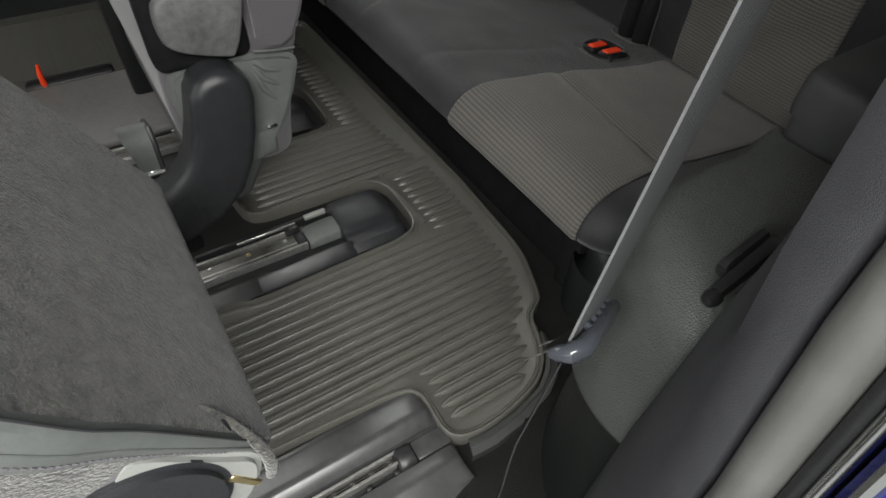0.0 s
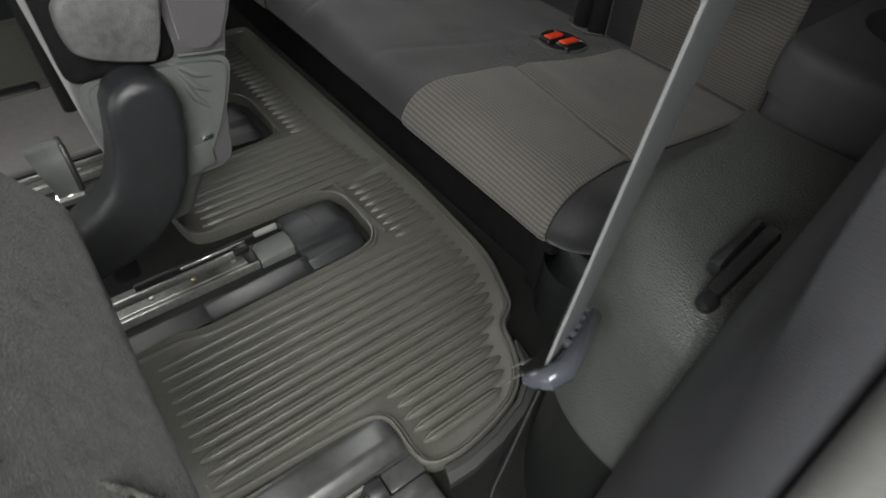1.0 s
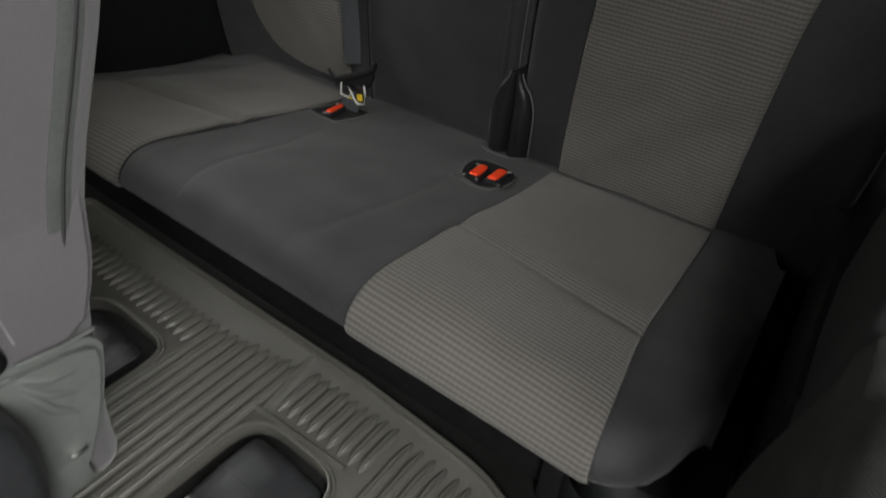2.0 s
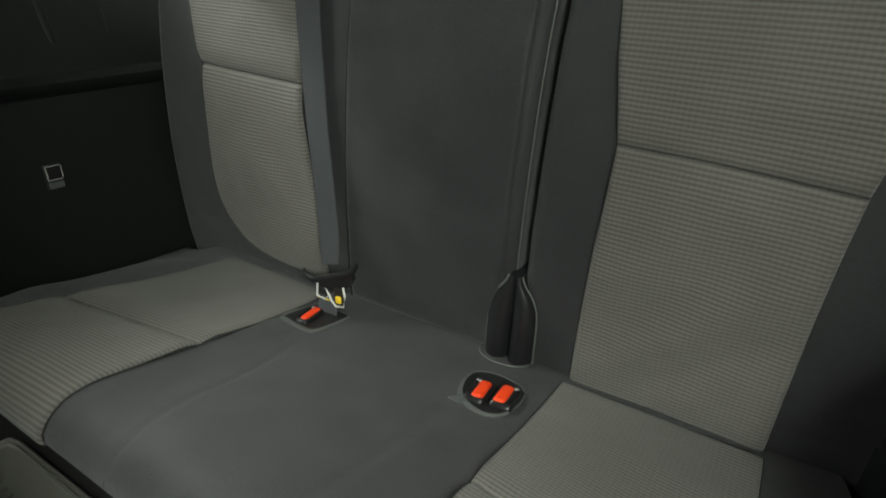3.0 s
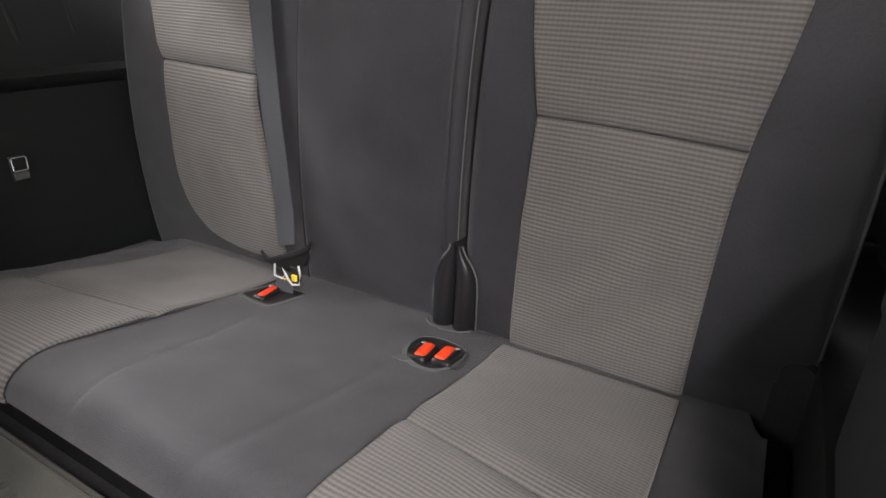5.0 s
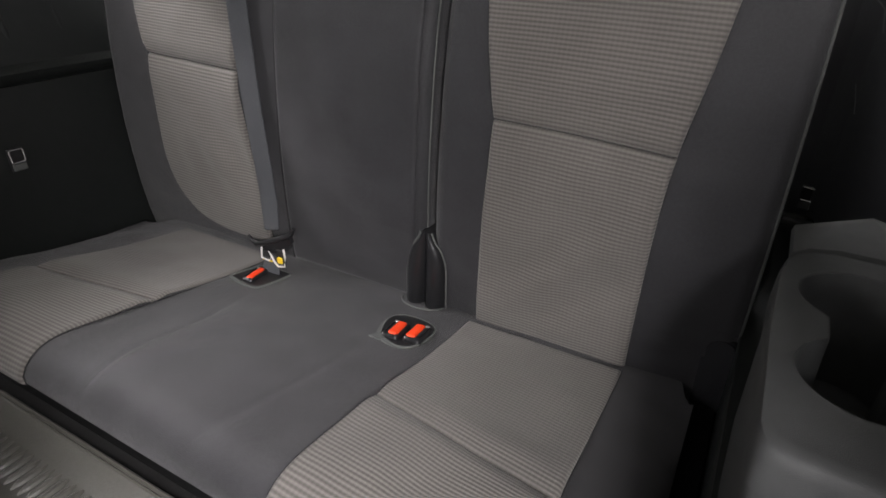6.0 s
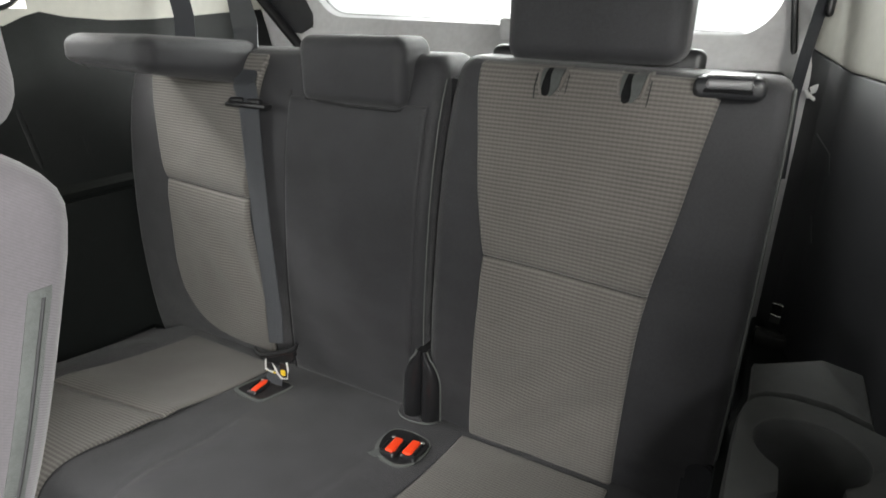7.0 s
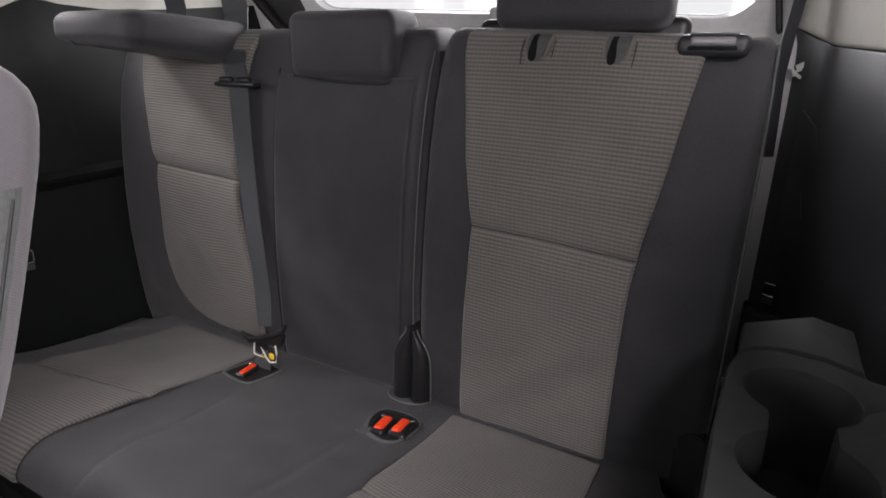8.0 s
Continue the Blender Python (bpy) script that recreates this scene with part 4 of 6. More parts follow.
def cushion_body():
    prof = [(spline(CY, CL[-1] * k / 40), spline(CZ, CL[-1] * k / 40)) for k in range(41)]
    prof += [(0.06, 0.105), (0.10, 0.085), (0.45, 0.05), (0.56, 0.06)]
    rings = []
    cy = 0.30
    ends = [(-0.738, 0.30), (-0.733, 0.48), (-0.720, 0.66), (-0.700, 0.81), (-0.676, 0.91), (-0.650, 0.975), (-0.630, 1.0)]
    near_end = [(0.345, 0.995), (0.360, 0.975), (0.374, 0.940), (0.386, 0.89), (0.397, 0.80), (0.406, 0.68), (0.414, 0.50), (0.419, 0.32)]
    xs = [(x, k) for x, k in ends] + [(-0.63 + 0.955 * i / 190, 1.0) for i in range(1, 190)] + near_end
    for x, k in xs:
        ky = 1.0 - min(0.38, 1.0 * (1.0 - k))
        ring = []
        for i, (y, z) in enumerate(prof):
            zz = 0.115 + (z - 0.115) * k
            w = dents(Vector((x, y, z))) * (0.7 if i < 34 else 0.2)
            w2 = middle_swell(x, y) if i < 36 else 0.0
            front = max(0.0, min(1.0, (0.075 - y) / 0.05))
            ring.append((x, cy + (y - cy) * ky - w2 * front, zz + w + w2 * (1 - 0.7 * front)))
        rings.append(ring)
    return loft(rings)


part("body", cushion_body(), CLOTH, bench)
S0, S1, S2 = s_at_y(0.505), s_at_y(0.285), CL[-2] - 0.010


def near_edges(s):
    """Left and right rim of the near insert along the cushion."""
    return 0.064, spline([(S0, 0.317), (S1, 0.322), (S2 - 0.08, 0.336), (S2, 0.345)], s)


def slanted(a, s, flip):
    """The cushion's surface, with the cross seam running a little aslant."""
    w = max(0.0, 1 - (S1 - s) / (S1 - S0) if s < S1 else 1 - (s - S1) / (S2 - S1))
    x = 2 * MID - a if flip else a
    return cushion_at(a, s + 0.18 * (x - 0.19) * w)


def cord(pts, parent, r=0.0010):
    """The dark line of a sewn seam through (point, normal) pairs."""
    part("seam", tube([Vector(p) + Vector(n) * 0.0009 for p, n in pts], r, 6), PIPING, parent)


def cushion_pad(name, s0, s1, flip):
    def outline(v):
        s = s0 + (s1 - s0) * v
        a, b = near_edges(s)
        return (2 * MID - b, 2 * MID - a, s) if flip else (a, b, s)
    pad(name, lambda a, b: slanted(a, b, flip), outline, 32, 48, RIB, bench, 0.0044, -0.0004, 0.02, "ribbed grey cloth insert", "high" if name == "rear_insert" else "low")


for flip in (False, True):
    cushion_pad("rear_insert", S0, S1, flip)
    cushion_pad("front_insert", S1 - 0.001, S2, flip)
    for side in (0, 1):
        cord([slanted(2 * MID - near_edges(q)[side] if flip else near_edges(q)[side], q, flip) for q in [S0 + (S2 - S0) * k / 40 for k in range(41)]], bench)
    cord([slanted(2 * MID - x if flip else x, S1, flip) for x in [0.066 + 0.255 * k / 20 for k in range(21)]], bench, 0.0016)
# front seam of the dark middle and the riser below
# thin dark lines; the far one puts a shadow's edge into colour
for path in (FAR_CREASE, NEAR_SEAM):
    line = [(s_end, spline(path, spline(CY, s_end))) for s_end in [s_at_y(0.30) + (CL[-1] - 0.02 - s_at_y(0.30)) * k / 40 for k in range(41)]]
    part("crease_line", tube([Vector(cushion_at(x, q)[0]) + Vector(cushion_at(x, q)[1]) * (-0.0018 + dents(Vector(cushion_at(x, q)[0])) * 0.7) for q, x in line], 0.0006, 6), PIPING, bench)
riser = thing("seat_riser", "black carpeted riser under the bench", "seat base")
part("panel", rbox((-0.80, 0.075, -0.012), (0.45, 0.50, 0.09), 0.01), PIT, riser)
part("leg_cover", tube([(0.366, 0.096, -0.012), (0.365, 0.095, 0.04), (0.364, 0.095, 0.062), (0.364, 0.095, 0.070), (0.364, 0.096, 0.074), (0.364, 0.097, 0.072)], [0.063, 0.061, 0.0605, 0.0595, 0.056, 0.046], 32), TRIM, riser, "smooth black plastic leg cover")
part("leg_cover", rbox((0.29, 0.060, -0.012), (0.325, 0.09, 0.09), 0.006, 2), PIT, riser)

# backrests
BF = [(0.04, 0.520), (0.09, 0.509), (0.12, 0.5045), (0.15, 0.501), (0.20, 0.4975), (0.32, 0.492), (0.44, 0.494), (0.54, 0.500), (0.63, 0.513), (0.69, 0.530), (0.715, 0.545), (0.728, 0.562)]
TOP = 0.735


def back_at(x, z):
    e = 0.004
    y = spline(BF, z)
    dy = spline(BF, z + e) - spline(BF, z - e)
    return (x, y, z), Vector((0, -2 * e, dy)).normalized()


def near_slope(x, z):
    """The near backrest's top falls towards the door side."""
    return 0.036 * (x - 0.03) * max(0.0, min(1.0, (z - 0.60) / 0.13)) ** 2


def back_body(xl, xr, top=TOP, lift=0.0, slope=0.0):
    """A backrest shell; xl and xr give its sides by height."""
    rings = []
    zs = [0.05, 0.08, 0.12, 0.18, 0.25, 0.32, 0.40, 0.48, 0.56, 0.63, 0.68, 0.705]
    for z in zs:
        rings.append([(x, y, z) for x, y in rrect(xl(z), xr(z), spline(BF, z) + lift, spline(BF, z) + 0.125, 0.022, 6)])
    for a in (20, 40, 60, 78):
        z = 0.705 + (top - 0.705) * math.sin(radians(a))
        k = (1 - math.cos(radians(a))) * 0.032
        rings.append([(x, y, z) for x, y in rrect(xl(z) + k * 0.5, xr(z) - k * 0.5, spline(BF, 0.705) + k + lift, spline(BF, 0.705) + 0.125 - k, 0.024, 6)])
    if slope:
        rings = [[(x, y, z - slope * near_slope(x, z)) for x, y, z in ring] for ring in rings]
    return loft(rings)


near_back = thing("backrest_seat", "charcoal third row backrest with ribbed cloth insert, upright", "seat backrest", "third row backrests")
NXL = [(0.05, -0.024), (0.25, -0.016), (0.47, -0.005), (0.70, 0.008), (0.735, 0.011)]
GAP = [(0.05, -0.036), (0.25, -0.028), (0.47, -0.018), (0.70, -0.007), (0.735, -0.010)]
NXR = [(0.05, 0.450), (0.30, 0.454), (0.60, 0.454), (0.70, 0.452), (0.735, 0.449)]
part("shell", back_body(lambda z: spline(NXL, z), lambda z: spline(NXR, z), slope=1.0), CLOTH, near_back)
INL = [(0.10, 0.066), (0.20, 0.071), (0.30, 0.077), (0.445, 0.087), (0.55, 0.072), (0.65, 0.060), (0.74, 0.045)]
INR = [(0.10, 0.316), (0.20, 0.318), (0.33, 0.322), (0.44, 0.330), (0.55, 0.350), (0.65, 0.366), (0.74, 0.380)]


FINR = [(0.128, 0.12), (0.132, 0.19), (0.145, 0.262), (0.165, 0.300), (0.20, 0.331), (0.25, 0.345), (0.30, 0.343), (0.36, 0.336), (0.44, 0.331), (0.55, 0.350), (0.65, 0.366), (0.74, 0.380)]


def seam_z(x, far=False):
    if far:
        return 0.465 + 0.05 * (x - 0.087)
    return 0.452 - 0.055 * (x - 0.087) + 0.002 * math.sin((x - 0.087) / 0.24 * math.pi)


def back_pad(name, z0, z1, parent, flip, seam_low, seam_high, folds=()):
    """An insert panel; its seam side follows the curved seam."""
    def fn(a, b):
        bb = b
        xx = a if not flip else 2 * MID - a
        if seam_high:
            bb = z0 + (b - z0) / (z1 - z0) * (seam_z(xx, flip) - z0)
        if seam_low:
            bb = seam_z(xx, flip) + (b - z0) / (z1 - z0) * (z1 - seam_z(xx, flip))
        if not flip:
            bb -= near_slope(a, bb)
        return back_at(a, bb)

    def outline(v):
        z = z0 + (z1 - z0) * v
        a, b = spline(INL, z), spline(FINR if flip else INR, z)
        return (2 * MID - b, 2 * MID - a - 0.012, z) if flip else (a, b, z)
    pad(name, fn, outline, 40, 64, RIB, parent, 0.0085, -0.0006, 0.04, "ribbed grey cloth insert", "high" if seam_high else "low", folds)


back_pad("lower_insert", 0.098, 0.448, near_back, False, False, True, (((0.28, 0.39), (0.10, 0.20), 0.0055, 0.026), ((0.31, 0.29), (0.15, 0.13), 0.0042, 0.022)))
back_pad("upper_insert", 0.445, 0.726, near_back, False, True, False, (((0.10, 0.615), (0.33, 0.585), 0.0070, 0.045), ((0.33, 0.50), (0.18, 0.47), 0.0040, 0.018)))


def back_cords(parent, flip):
    """Seams round and across the ribbed insert of a backrest."""
    def at(x, z):
        return back_at(2 * MID - x if flip else x, z)
    low = 0.129 if flip else 0.10
    zs = [low + (0.72 - low) * (k / 60) ** 1.5 for k in range(61)]
    cord([at(spline(INL, z) + (0.012 if flip else 0.0), z) for z in zs], parent)
    cord([at(spline(FINR if flip else INR, z), z) for z in zs], parent)
    cord([at(x, seam_z(x, flip)) for x in [0.088 + 0.241 * k / 20 for k in range(21)]], parent, 0.0022)


back_cords(near_back, False)
part("hinge_cover", arch(0.412, 0.457, 0.06, 0.205, 0.496, 0.56), TRIMS, near_back, "black plastic hinge cover")
# piping down the outer edge
part("piping", tube([(spline(NXR, z) - 0.002, spline(BF, z) + 0.012, z) for z in [0.1 + 0.0305 * i for i in range(21)]], 0.0021, 8), HEM, near_back, "pale edge piping")

far_back = thing("backrest_seat", "charcoal wide backrest with ribbed insert and plain middle", "seat backrest", "third row backrests")
FXL = [(0.05, -0.80), (0.30, -0.79), (0.60, -0.765), (0.735, -0.745)]
part("shell", back_body(lambda z: spline(FXL, z), lambda z: spline(GAP, z)), CLOTH, far_back)
back_pad("lower_insert", 0.128, 0.448, far_back, True, False, True, (((-0.50, 0.385), (-0.405, 0.255), 0.0060, 0.032), ((-0.55, 0.33), (-0.47, 0.20), 0.0035, 0.022)))
back_pad("upper_insert", 0.445, 0.722, far_back, True, True, False, (((-0.60, 0.62), (-0.44, 0.54), 0.0050, 0.030),))


back_cords(far_back, True)


def mid_outline(v):
    z = 0.11 + 0.55 * v
    return (-0.335 + 0.03 * v, spline(GAP, z) - 0.017, z)


pad("middle_panel", back_at, mid_outline, 24, 40, CLOTH, far_back, 0.005, -0.0006, 0.05)
part("stitch", tube([(-0.338 + 0.035 * i / 20, spline(BF, 0.11 + 0.028 * i) - 0.002, 0.11 + 0.028 * i) for i in range(21)], 0.0016, 6), PIPING, far_back)

# grey plastic strip and bottom cover in the split between the backrests
split = thing("split_cover", "black plastic cover at the foot of the backrest split", "hinge cover")


SPW = [(0.085, 0.037), (0.15, 0.037), (0.195, 0.035), (0.220, 0.026), (0.238, 0.013), (0.256, 0.007)]


COVER_FACE = [(0.04, 0.512), (0.11, 0.503), (0.20, 0.4985), (0.32, 0.492)]


def spade():
    rings = []
    for k in range(18):
        z = 0.085 + 0.165 * k / 17
        w, c = spline(SPW, z), (spline(GAP, z) + spline(NXL, z)) / 2 - 0.001
        ring = []
        for i in range(17):
            u = -1 + i / 8
            lobe = abs(math.sin(math.pi * u)) ** 0.55 * spline([(0.085, 0.022), (0.16, 0.018), (0.21, 0.012), (0.256, 0.004)], z)
            ring.append((c + u * w, spline(COVER_FACE, z) - 0.003 - lobe, z))
        ring += [(c + w * 0.9, 0.56, z), (c - w * 0.9, 0.56, z)]
        rings.append(ring)
    return loft(rings)


part("foot_cover", spade(), GLOSSK, split)
for sd in (-1, 1):
    part("rim", tube([((spline(GAP, z) + spline(NXL, z)) / 2 - 0.001 + sd * (spline(SPW, z) + 0.0015), spline(COVER_FACE, z) - 0.004, z) for z in [0.095 + 0.155 * k / 20 for k in range(21)]], 0.0021 if sd < 0 else 0.0014, 6), GREYLT, split, "pale moulded rim")
part("foot_rim", tube([(-0.031 + 0.040 * math.sin(radians(a)), 0.492 - 0.028 * math.cos(radians(a)), 0.1135 + 0.004 * math.cos(radians(a))) for a in range(-85, 90, 10)], 0.0014, 6), GREYLT, split, "pale edge round the foot")
part("neck", loft([[(spline(GAP, z) - 0.004, y0, z) for y0 in (0.56, 0.59)] + [(spline(NXL, z) + 0.004, y0, z) for y0 in (0.59, 0.56)] for z in (0.1, 0.25, 0.4, 0.55, 0.70)]), BLACK, split)
part("edge_strip", tube([(spline(GAP, z) - 0.001, spline(BF, z) + 0.012, z) for z in [0.22 + 0.03 * i for i in range(17)]], 0.0011, 6), GREYLT, split, "pale edge of the split")

# headrests
hr_mid = thing("headrest", "dark cloth low middle headrest", "headrest", "third row headrests")
mid_pillow = part("pillow", rbox((-0.270, 0.503, 0.652), (-0.062, 0.600, 0.760), 0.021, 7), CLOTH, hr_mid)
part("hem", tube([(-0.262, 0.511, 0.660), (-0.17, 0.507, 0.653), (-0.078, 0.508, 0.652), (-0.064, 0.520, 0.656)], 0.0025, 6), PIPING, mid_pillow)
hr_near = thing("headrest", "dark cloth raised headrest on two posts", "headrest", "third row headrests")
part("pillow", rbox((0.070, 0.575, 0.728), (0.318, 0.665, 0.93), 0.024, 6), CLOTH, hr_near)
for x in (0.161, 0.267):
    part("post", tube([(x, 0.63, 0.70), (x, 0.63, 0.78)], 0.006, 10), BLACK, hr_near, "dark metal post")
part("rear_bracket", rbox((0.018, 0.64, 0.70), (0.338, 0.675, 0.748), 0.014, 4), BLACK, hr_near, "black plastic bracket")


def notch(x):
    """The slit with sewn edges in which a headrest post folds."""
    n = thing("post_guide", "dark slit with sewn edges in the backrest top", "post guide", "headrest post guides")
    c = (spline(BF, 0.70))
    dz = -near_slope(x, 0.715)
    face = ((0.6925, -0.010), (0.6955, -0.010), (0.702, -0.009), (0.708, -0.007), (0.716, -0.003), (0.722, 0.002), (0.7265, 0.010), (0.7285, 0.022))
    wide = ((0.6925, 0.003), (0.700, 0.0075), (0.712, 0.0100), (0.733, 0.0115))
    part("lining", loft([[(x - spline(wide, z), c - 0.0105 + dy, z + dz), (x + 0.0015 + 1.55 * spline(wide, z), c - 0.0105 + dy, z + dz), (x + 0.0015 + 1.55 * spline(wide, z), c + 0.06, z + dz), (x - spline(wide, z), c + 0.06, z + dz)] for z, dy in face]), HEM, n, "grey-green cloth lining")
    hole = ((0.6925, 0.0018), (0.6955, 0.0048), (0.702, 0.0058), (0.708, 0.0054), (0.716, 0.0042), (0.722, 0.0036), (0.7285, 0.0034))
    # solid black in place of the shade inside the slit
    part("slit", loft([[(x - spline(hole, z) - 0.001, c - 0.0118 + dy, z + dz), (x + spline(hole, z) - 0.001, c - 0.0118 + dy, z + dz), (x + spline(hole, z) - 0.001, c + 0.05, z + dz), (x - spline(hole, z) - 0.001, c + 0.05, z + dz)] for z, dy in face]), PIT, n)
    for sx, off in ((-1, 0.0125), (1, 0.0200)):
        part("rim", tube([(x + sx * (off - 0.005), c - 0.0180, 0.693 + dz), (x + sx * (off - 0.002), c - 0.0160, 0.703 + dz), (x + sx * off, c - 0.0085, 0.716 + dz), (x + sx * (off + 0.001), c + 0.006, 0.725 + dz), (x + sx * (off + 0.003), c + 0.020, 0.728 + dz)], [0.0015, 0.0028, 0.0034, 0.0032, 0.0020], 10), RIB, n)
        part("stitching", tube([(x + sx * (off + 0.005), c - 0.0200, 0.688 + dz), (x + sx * (off + 0.006), c - 0.0150, 0.704 + dz), (x + sx * (off + 0.006), c - 0.0040, 0.720 + dz)], 0.0009, 6), PIPING, n)


notch(0.161)
notch(0.267)

latch = thing("release_handle", "black fold-down release handle with a grey lever on the backrest top", "release handle")
bezel = part("bezel", rbox((0.341, 0.519, 0.6955), (0.421, 0.572, 0.7225), 0.0105, 6), TRIMS, latch)
part("lever", rbox((0.3565, 0.5165, 0.7095), (0.4055, 0.560, 0.7195), 0.003, 3), LEVER, bezel, "grey lever")
# black strip put in for the shade under the lever
part("finger_gap", rbox((0.3545, 0.5175, 0.7045), (0.4075, 0.56, 0.7090), 0.001, 1), PIT, bezel)
part("top_cap", rbox((0.3545, 0.524, 0.7200), (0.4075, 0.566, 0.7245), 0.002, 2), TRIMS, bezel)

hr_far = thing("headrest", "dark cloth headrest folded forward over the far seat", "headrest", "third row headrests")
pl = bmesh.new()
rbox((-0.100, -0.125, -0.041), (0.128, 0.13, 0.041), 0.030, 7, bm=pl)
for v in pl.verts:
    u = (0.13 - v.co.y) / 0.26
    v.co.z = v.co.z * (1.0 - 0.30 * u) + 0.006 * u
    if v.co.z < 0.01:
        v.co.z *= 1.0 - 0.42 * max(0.0, min(1.0, (0.02 - v.co.x) / 0.13))
bmesh.ops.transform(pl, matrix=pose(-0.545, 0.455, 0.716, -5, 0, 0), verts=pl.verts)
far_pillow = part("pillow", pl, CLOTH, hr_far)
part("seam", tube([pose(-0.545, 0.455, 0.716, -5, 0, 0) @ Vector(p) for p in ((-0.095, 0.06, 0.043), (-0.085, -0.02, 0.040), (-0.075, -0.09, 0.031), (-0.066, -0.121, 0.012), (-0.055, -0.120, -0.008), (-0.045, -0.105, -0.023))], 0.0012, 6), PIPING, far_pillow)
for x in (-0.585, -0.48):
    part("post", tube([(x, 0.56, 0.735), (x, 0.60, 0.725), (x, 0.61, 0.69)], 0.006, 8), BLACK, hr_far, "black post")

clip = thing("belt_clip", "white plastic belt clip hooked to the rear side wall", "clip")
CM = pose(0.482, 0.992, 0.668, 0, 0, 0)
for dx, dz, w, h, turn in ((0.006, 0.009, 0.009, 0.005, 30), (-0.005, -0.002, 0.003, 0.008, 25), (0.003, -0.008, 0.007, 0.003, -35), (0.002, 0.001, 0.006, 0.0025, 30)):
    part("jaw", rbox((-w, -0.005, -h), (w, 0.006, h), 0.0015, 2, m=CM @ pose(dx, 0, dz, 0, -turn, 0)), CLIPW, clip)
part("stem", rbox((-0.003, -0.003, -0.003), (0.022, 0.003, 0.003), 0.001, 1, m=CM), BLACK, clip)

# ---- buckles and belts ----


def buckle(name, x, y, z, yaw, tilt, narrow=1.0, side=1, group="seat belt buckles"):
    """A buckle standing in its pocket; the gate for the tongue lies beside the button, on the given side."""
    b = thing(name, "black seat belt buckle with a red release button", "belt buckle", group)
    m = pose(x, y, z, tilt, 0, yaw) @ Matrix.Diagonal((narrow * side, 1, 1, 1))
    body = part("housing", rbox((-0.0150, -0.0265, -0.05), (0.0145, 0.0270, 0.0030), 0.006, 4, m=m), GLOSSK, b)
    part("button", rbox((-0.0055, -0.0225, -0.008), (0.0115, 0.0215, 0.0056), 0.0050, 5, m=m), RED, body, "red release button")
    # raised strip, black to show the slot's inner shade
    part("slot", rbox((-0.0118, -0.0190, -0.006), (-0.0072, 0.0200, 0.0034), 0.001, 2, m=m), PIT, body)
    part("gate_plate", rbox((-0.0112, 0.0170, -0.006), (-0.0040, 0.0225, 0.0042), 0.001, 1, m=m), STEEL, body)
    return b


buckle("belt_buckle", 0.0215, 0.3905, 0.1305, 6, -9, 1.04, -1)
buckle("belt_buckle", -0.0130, 0.3815, 0.1310, 8, -9)
bez = thing("buckle_pocket", "grey-rimmed pocket in the bench for two buckles", "buckle pocket")


def flat_rim(pts):
    """A flat band of cloth round a cut-out, wider along its front and far side."""
    cx, cy = sum(p[0] for p in pts) / len(pts), sum(p[1] for p in pts) / len(pts)
    ring = rounded(pts, 2)
    bm = bmesh.new()
    rows = []
    for x, y in ring:
        d = Vector((x - cx, y - cy)).normalized()
        wide = 0.0022 + 0.0060 * max(0.0, -d.y * 0.8 - d.x * 0.35) + 0.0008 * noise.noise(Vector((x * 90, y * 90, 1)))
        ox, oy = x + d.x * wide, y + d.y * wide
        rows.append([bm.verts.new((x, y, cz(y) - 0.001)), bm.verts.new((x, y, cz(y) + 0.0022)), bm.verts.new((ox, oy, cz(oy) + 0.0018)), bm.verts.new((ox, oy, cz(oy) - 0.003))])
    for i in range(len(rows)):
        a, b = rows[i], rows[(i + 1) % len(rows)]
        for k in range(3):
            bm.faces.new((a[k], a[k + 1], b[k + 1], b[k]))
    return bm


def cz(y):
    return 0.1385 - (y - 0.30) * 0.165 + 0.001


PK = [(-0.027, 0.362), (-0.016, 0.353), (0.002, 0.346), (0.019, 0.345), (0.035, 0.358), (0.039, 0.389), (0.037, 0.412), (0.031, 0.429), (0.012, 0.438), (-0.018, 0.440), (-0.043, 0.432), (-0.046, 0.408), (-0.037, 0.378)]
part("rim", flat_rim(PK), GREYLT, bez, "frayed grey edge of the cut cloth")
flo = bmesh.new()
flo.faces.new([flo.verts.new((x, y, cz(y) + 0.0006)) for x, y in PK])
part("pocket_floor", flo, BLACK, bez)
part("tab", prism([(-0.040, 0.345), (-0.022, 0.343), (-0.012, 0.351), (-0.027, 0.364)], 0.127, 0.1335, 0.001, 1), HEM, bez)

buckle("belt_buckle", -0.330, 0.394, 0.1290, 12, -6, 0.74)
bez2 = thing("buckle_pocket", "grey-rimmed pocket in the bench for the middle belt", "buckle pocket")
PK2 = [(-0.363, 0.372), (-0.352, 0.364), (-0.300, 0.360), (-0.290, 0.366), (-0.286, 0.436), (-0.292, 0.442), (-0.350, 0.442), (-0.358, 0.436)]
part("rim", flat_rim(PK2), GREYLT, bez2, "frayed grey edge of the cut cloth")
flo = bmesh.new()
flo.faces.new([flo.verts.new((x, y, cz(y) + 0.0006)) for x, y in PK2])
part("pocket_floor", flo, BLACK, bez2)

